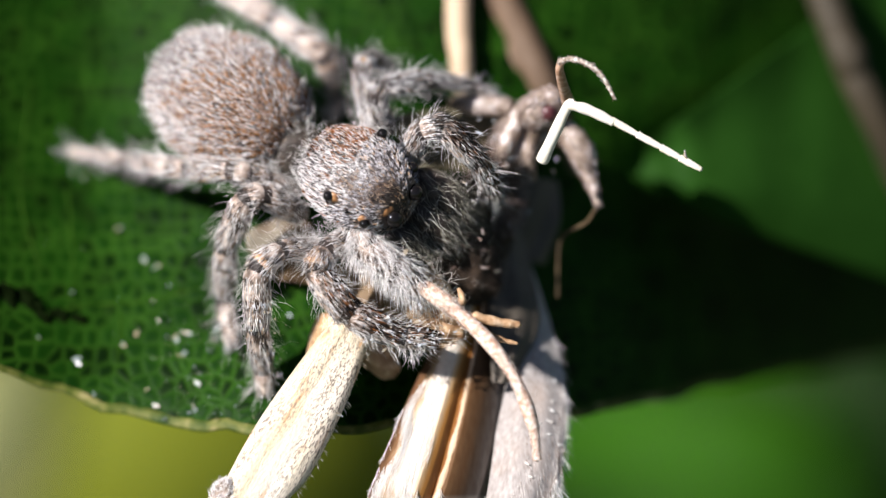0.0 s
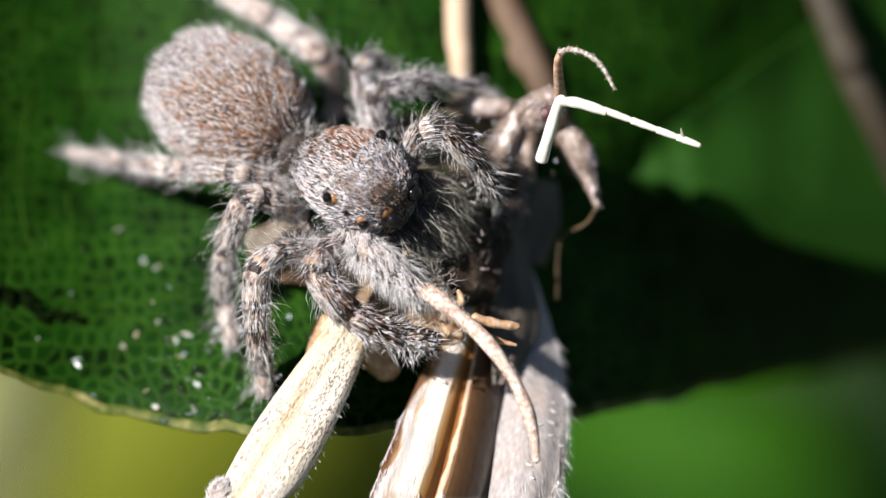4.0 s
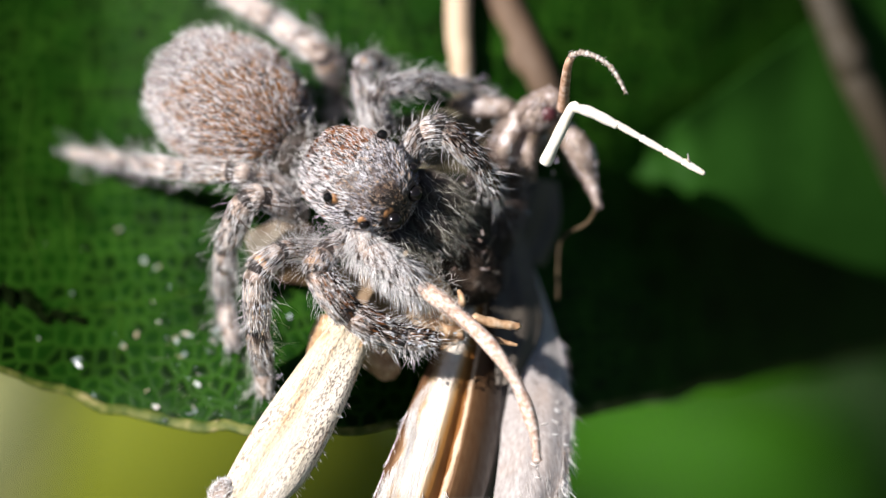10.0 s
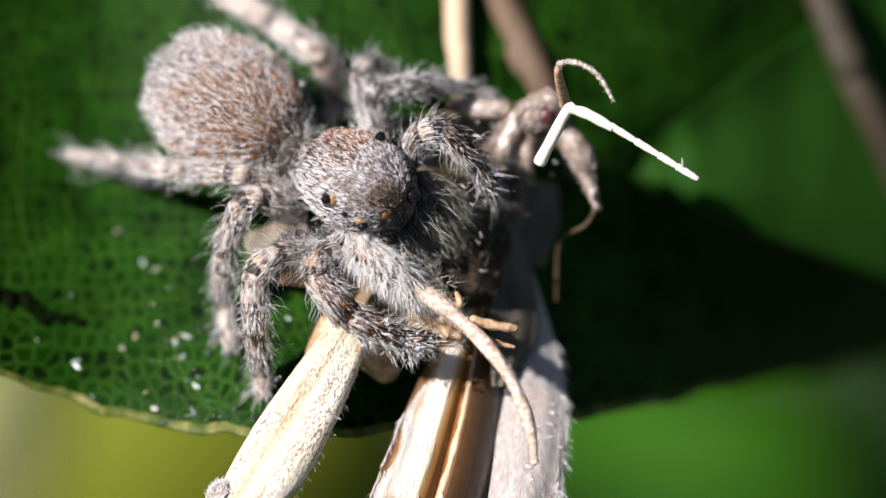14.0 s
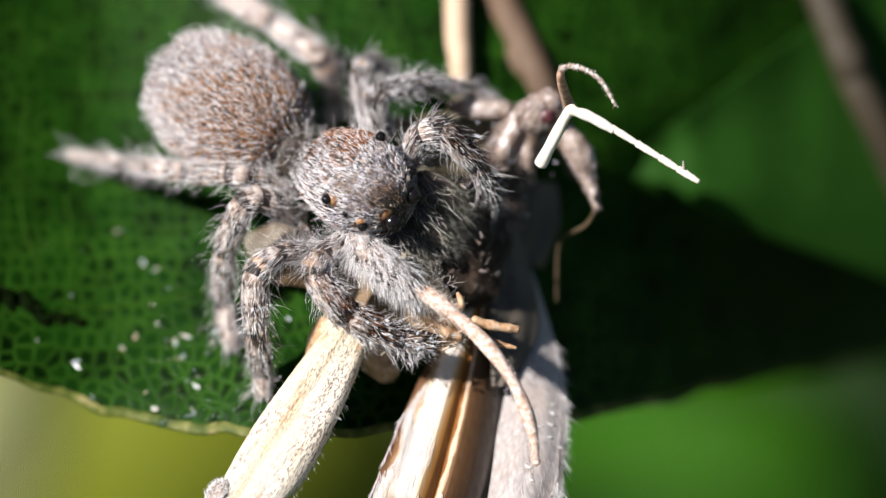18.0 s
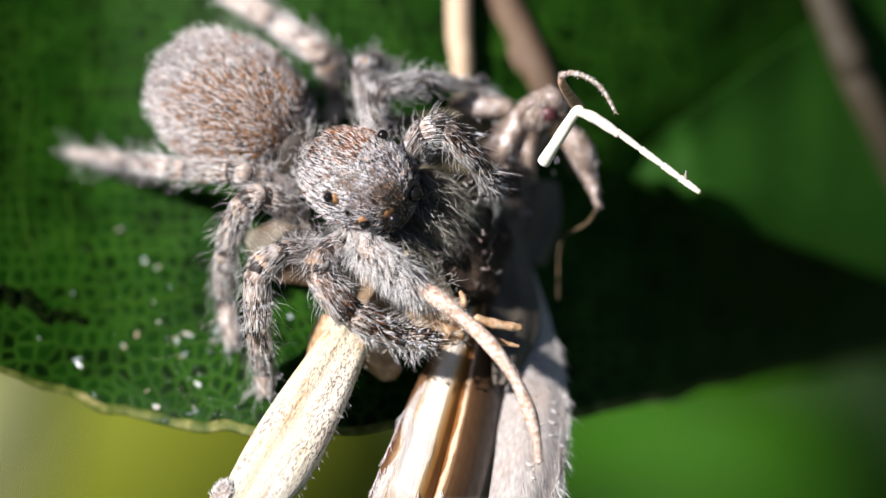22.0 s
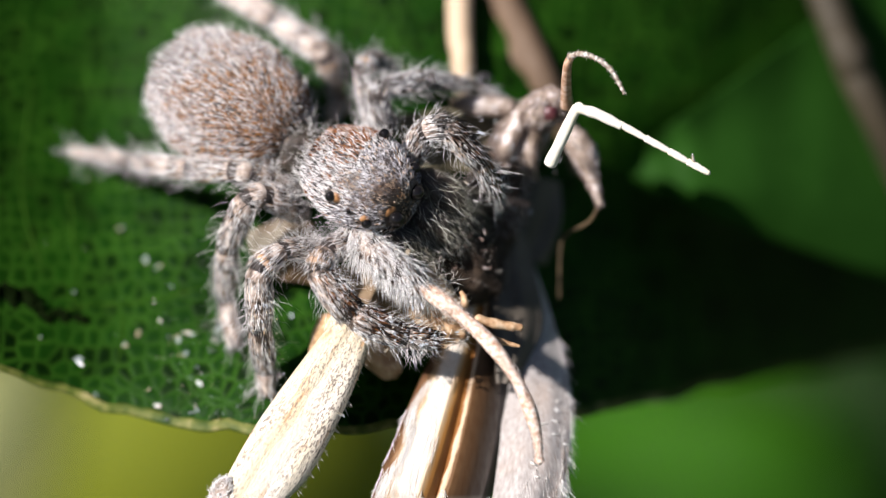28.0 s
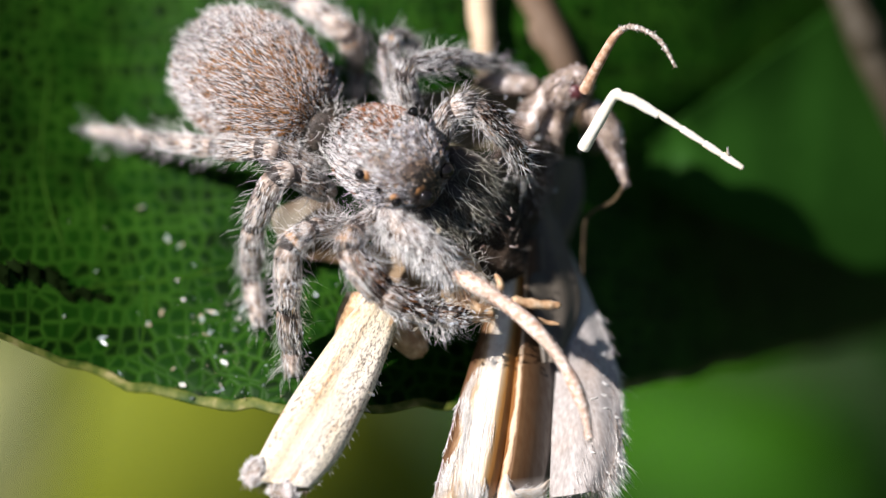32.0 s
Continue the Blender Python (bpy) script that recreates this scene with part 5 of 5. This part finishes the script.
    turned("forewing", [
        (0, 0), (0.5, 0.2), (1, 0.6), (1.5, 0.3), (2, 1.4), (2.5, 1), (3, 0.6), (3.5, 0.4), (5.5, 0.4), (6, 0.7), (7.5, 0.7), (8, 0.2), (8.5, 3.3), (9, 0.8), (9.5, 1.5),
        (10, 1.2), (10.5, 0.9), (11, 0.4), (11.5, 0.7), (12, 0.5), (13, 0.5), (13.5, 0.2), (14, 0.5), (16.5, 0.5), (18, 0.4), (19.5, 0.4), (20, 0.5), (20.5, 1),
        (21, 0.7), (21.5, 1.5), (22, 0.3), (22.5, 0.6), (23, 1.5), (23.5, 1.9), (24, 1.9), (24.5, 1), (25, 1.9), (25.5, 3.5), (27.5, 1.1), (28, 0.7), (28.5, 2.7),
        (29, 5.2), (29.5, 5), (30, 2.8), (30.5, 5.5), (31, 4.9), (31.5, 4.1), (32, 5.8)])
    turned("hindwing", [
        (0, 0), (0.5, 0.5), (1, 0.6), (1.5, 0.5), (2, 1), (2.5, 0.8), (3, 0.7), (3.5, 0.4), (5.5, 0.6), (6, 0.7), (7, 0.5), (8, 0.3), (8.5, 1.7), (9, 1), (9.5, 1.3),
        (10, 0.9), (11, 0.5), (12, 0.5), (13, 0.6), (14, 0.5), (16.5, 0.5), (18, 0.4), (20, 0.3), (20.5, 1.1), (21, 0.9), (21.5, 1), (22, 0.1), (22.5, 0.8), (23, 0.8),
        (23.5, 1.5), (24, 1.1), (24.5, 0.7), (25, 1.6), (25.5, 2.5), (27.5, 0.5), (28, 0.3), (28.5, 1.7), (29, 3.8), (29.5, 3.3), (30, 1.6), (30.5, 4.1), (31, 4.8),
        (31.5, 4.1), (32, 6.2)])
    turned("straw", [
        (0, 0), (1, -0.3), (1.5, 1.5), (2, 0.8), (2.5, 0.2), (3, -0.3), (3.5, -0.8), (5.5, -0.4), (8, -0.4), (10.5, -0.4), (11, -1.2), (11.5, -0.1), (12, -1.2),
        (12.5, -0.3), (13, -0.8), (13.5, -0.7), (14.5, -0.5), (16.5, -0.2), (17, -0.4), (17.5, -0.9), (18, -0.9), (18.5, -1.5), (19, -0.9), (19.5, -1), (20, 0.4),
        (21, 0.5), (22, 0.2), (23, 0), (24, -0.3), (24.5, -0.6), (25.5, -0.4), (27.5, -0.8), (28.5, -0.4), (29, 0.4), (29.5, 0.2), (30, -0.8), (31, -0.2), (32, 0.1)])
    fe, _ = MOVING["front"]
    at = Matrix.Translation(fe.location.copy())
    walk(fe, [(t, at @ Matrix.Translation((dx * MM, dy * MM, 0)) @ pose(0, 0, 0, 0, 0, turn)) for t, turn, dx, dy in (
        (0, 0, 0.00, 0.00), (10, 0, 0.00, -0.01), (13, 0, -0.02, -0.01), (20, 0, 0.02, -0.03), (23, 0, 0.04, -0.04), (24, 0, 0.07, -0.05), (25.5, 0, 0.10, -0.07), (27.5, 0, 0.05, -0.07), (28, 0, 0.01, -0.06), (29, 0, 0.06, -0.05), (30, 0, 0.06, -0.05), (30.5, 2, 0.05, -0.11), (31, 3.7, 0.05, -0.17), (31.5, 3.7, 0.06, -0.19), (32, 5, 0.12, -0.24))])
    lg, _ = MOVING["shin"]
    at = Matrix.Translation(lg.location.copy())
    walk(lg, [(t, at @ Matrix.Translation((dx * MM, dy * MM, 0)) @ pose(0, 0, 0, 0, 0, turn)) for t, turn, dx, dy in (
        (0, 0.0, 0.00, -0.00), (0.5, 1.4, 0.03, 0.02), (1, -0.9, 0.03, 0.02), (1.5, 1.1, 0.00, 0.03), (2, 0.2, 0.04, 0.03), (2.5, -0.0, 0.04, 0.01), (3, -0.2, 0.01, 0.03),
        (3.5, 9.1, -0.25, 0.14), (5.5, 1.0, 0.05, -0.00), (6, -1.4, 0.01, 0.01), (6.5, -1.1, 0.05, -0.01), (7, -1.1, 0.03, -0.00), (7.5, -0.2, 0.01, 0.01), (8, -0.9, 0.08, -0.02),
        (8.5, -1.1, 0.07, -0.01), (9, -0.4, 0.06, -0.01), (9.5, -0.9, 0.08, -0.03), (10, -0.7, 0.09, -0.03), (10.5, -1.6, 0.10, -0.03), (11, -0.5, 0.03, -0.01), (11.5, -1.1, 0.08, 0.00),
        (12, -1.6, 0.09, -0.02), (12.5, -1.5, 0.08, -0.01), (13, -2.3, 0.08, -0.04), (13.5, -2.0, 0.07, -0.02), (14, -2.7, 0.04, -0.01), (14.5, -2.0, 0.07, -0.02), (16.5, -2.5, 0.07, -0.02),
        (17, -2.5, 0.07, -0.03), (17.5, -2.3, 0.05, -0.02), (18, -3.0, 0.06, -0.05), (18.5, -3.8, 0.11, -0.09), (19, -3.1, 0.10, -0.08), (19.5, -2.7, 0.12, -0.07), (20, -0.2, 0.14, -0.05),
        (20.5, -0.7, 0.04, 0.03), (21, -2.7, 0.09, -0.02), (21.5, -2.5, 0.09, 0.00), (22, -7.5, 0.18, -0.12), (22.5, -3.4, 0.08, -0.06), (23, -2.9, 0.10, -0.08), (23.5, -2.8, 0.16, -0.11),
        (24, -2.3, 0.18, -0.11), (24.5, -6.5, 0.11, -0.13), (25, -0.3, 0.15, -0.10), (25.5, 0.2, 0.22, -0.13), (27.5, -3.2, 0.14, -0.11), (28, -0.1, 0.14, -0.08), (28.5, -1.5, 0.18, -0.11),
        (29, 0.5, 0.30, -0.19), (29.5, 1.1, 0.15, -0.04), (30, -2.2, 0.18, -0.13), (30.5, -2.2, 0.13, -0.09), (31, -1.9, 0.25, -0.05), (31.5, -4.7, 0.19, -0.17), (32, -3.9, 0.34, -0.26),
    )])
    an, fl = MOVING["antenna"]
    lean = lambda k: pose(0, 0, 0, 28 * (1 - k)) @ pose(0, 0, 0, 0, 0, 36 * (1 - k))
    wave = ((0, 0), (1.5, 0.01), (2, 0.09), (2.5, 0.1), (3, 0.03), (3.5, 0.17), (5.5, 0.12), (6, 0), (7.5, 0.01), (8, 0.17), (8.5, 0.3), (9, 0.44), (9.5, 0.29), (10, 0.37), (10.5, 0.13), (11, 0.06),
            (11.5, 0.17), (12, 0.09), (12.5, 0.14), (13, 0.04), (14, 0.02), (14.5, 0.08), (16.5, 0.04), (18, -0.02), (18.5, 0), (19, 0.01), (19.5, 0.06), (20, 0.32), (20.5, 0.1), (21, 0.05), (21.5, 0.15),
            (22, -0.21), (22.5, 0.02), (23, 0.31), (23.5, 0.41), (24, 0.52), (24.5, -0.1), (25, 0.03), (25.5, 0.3), (27.5, 0.2), (28, 0.25), (28.5, 0.3), (29, 0.5), (29.5, 0.6), (30, 0.35), (30.5, 0.25),
            (31, 0.6), (31.5, 0.3), (32, 1))
    at, tip = Matrix.Translation(an.location.copy()), Matrix.Translation(fl.location.copy())
    shift = {3.5: (-0.13, 0.2), 18: (0.07, -0.08), 18.5: (0.14, -0.17), 19: (0.07, -0.08), 22: (0.16, -0.17), 24.5: (0.15, -0.17), 25: (0.04, -0.05), 31: (0.08, 0.44)}
    lift = lambda t: Matrix.Translation((shift.get(t, (0, 0))[0] * MM, shift.get(t, (0, 0))[1] * MM, 0))
    walk(an, [(t, at @ lift(t) @ lean(k)) for t, k in wave])
    walk(fl, [(t, tip @ lean(k).inverted()) for t, k in wave])


ground()
plants()
spider()
moth()
crumbs()
motions()
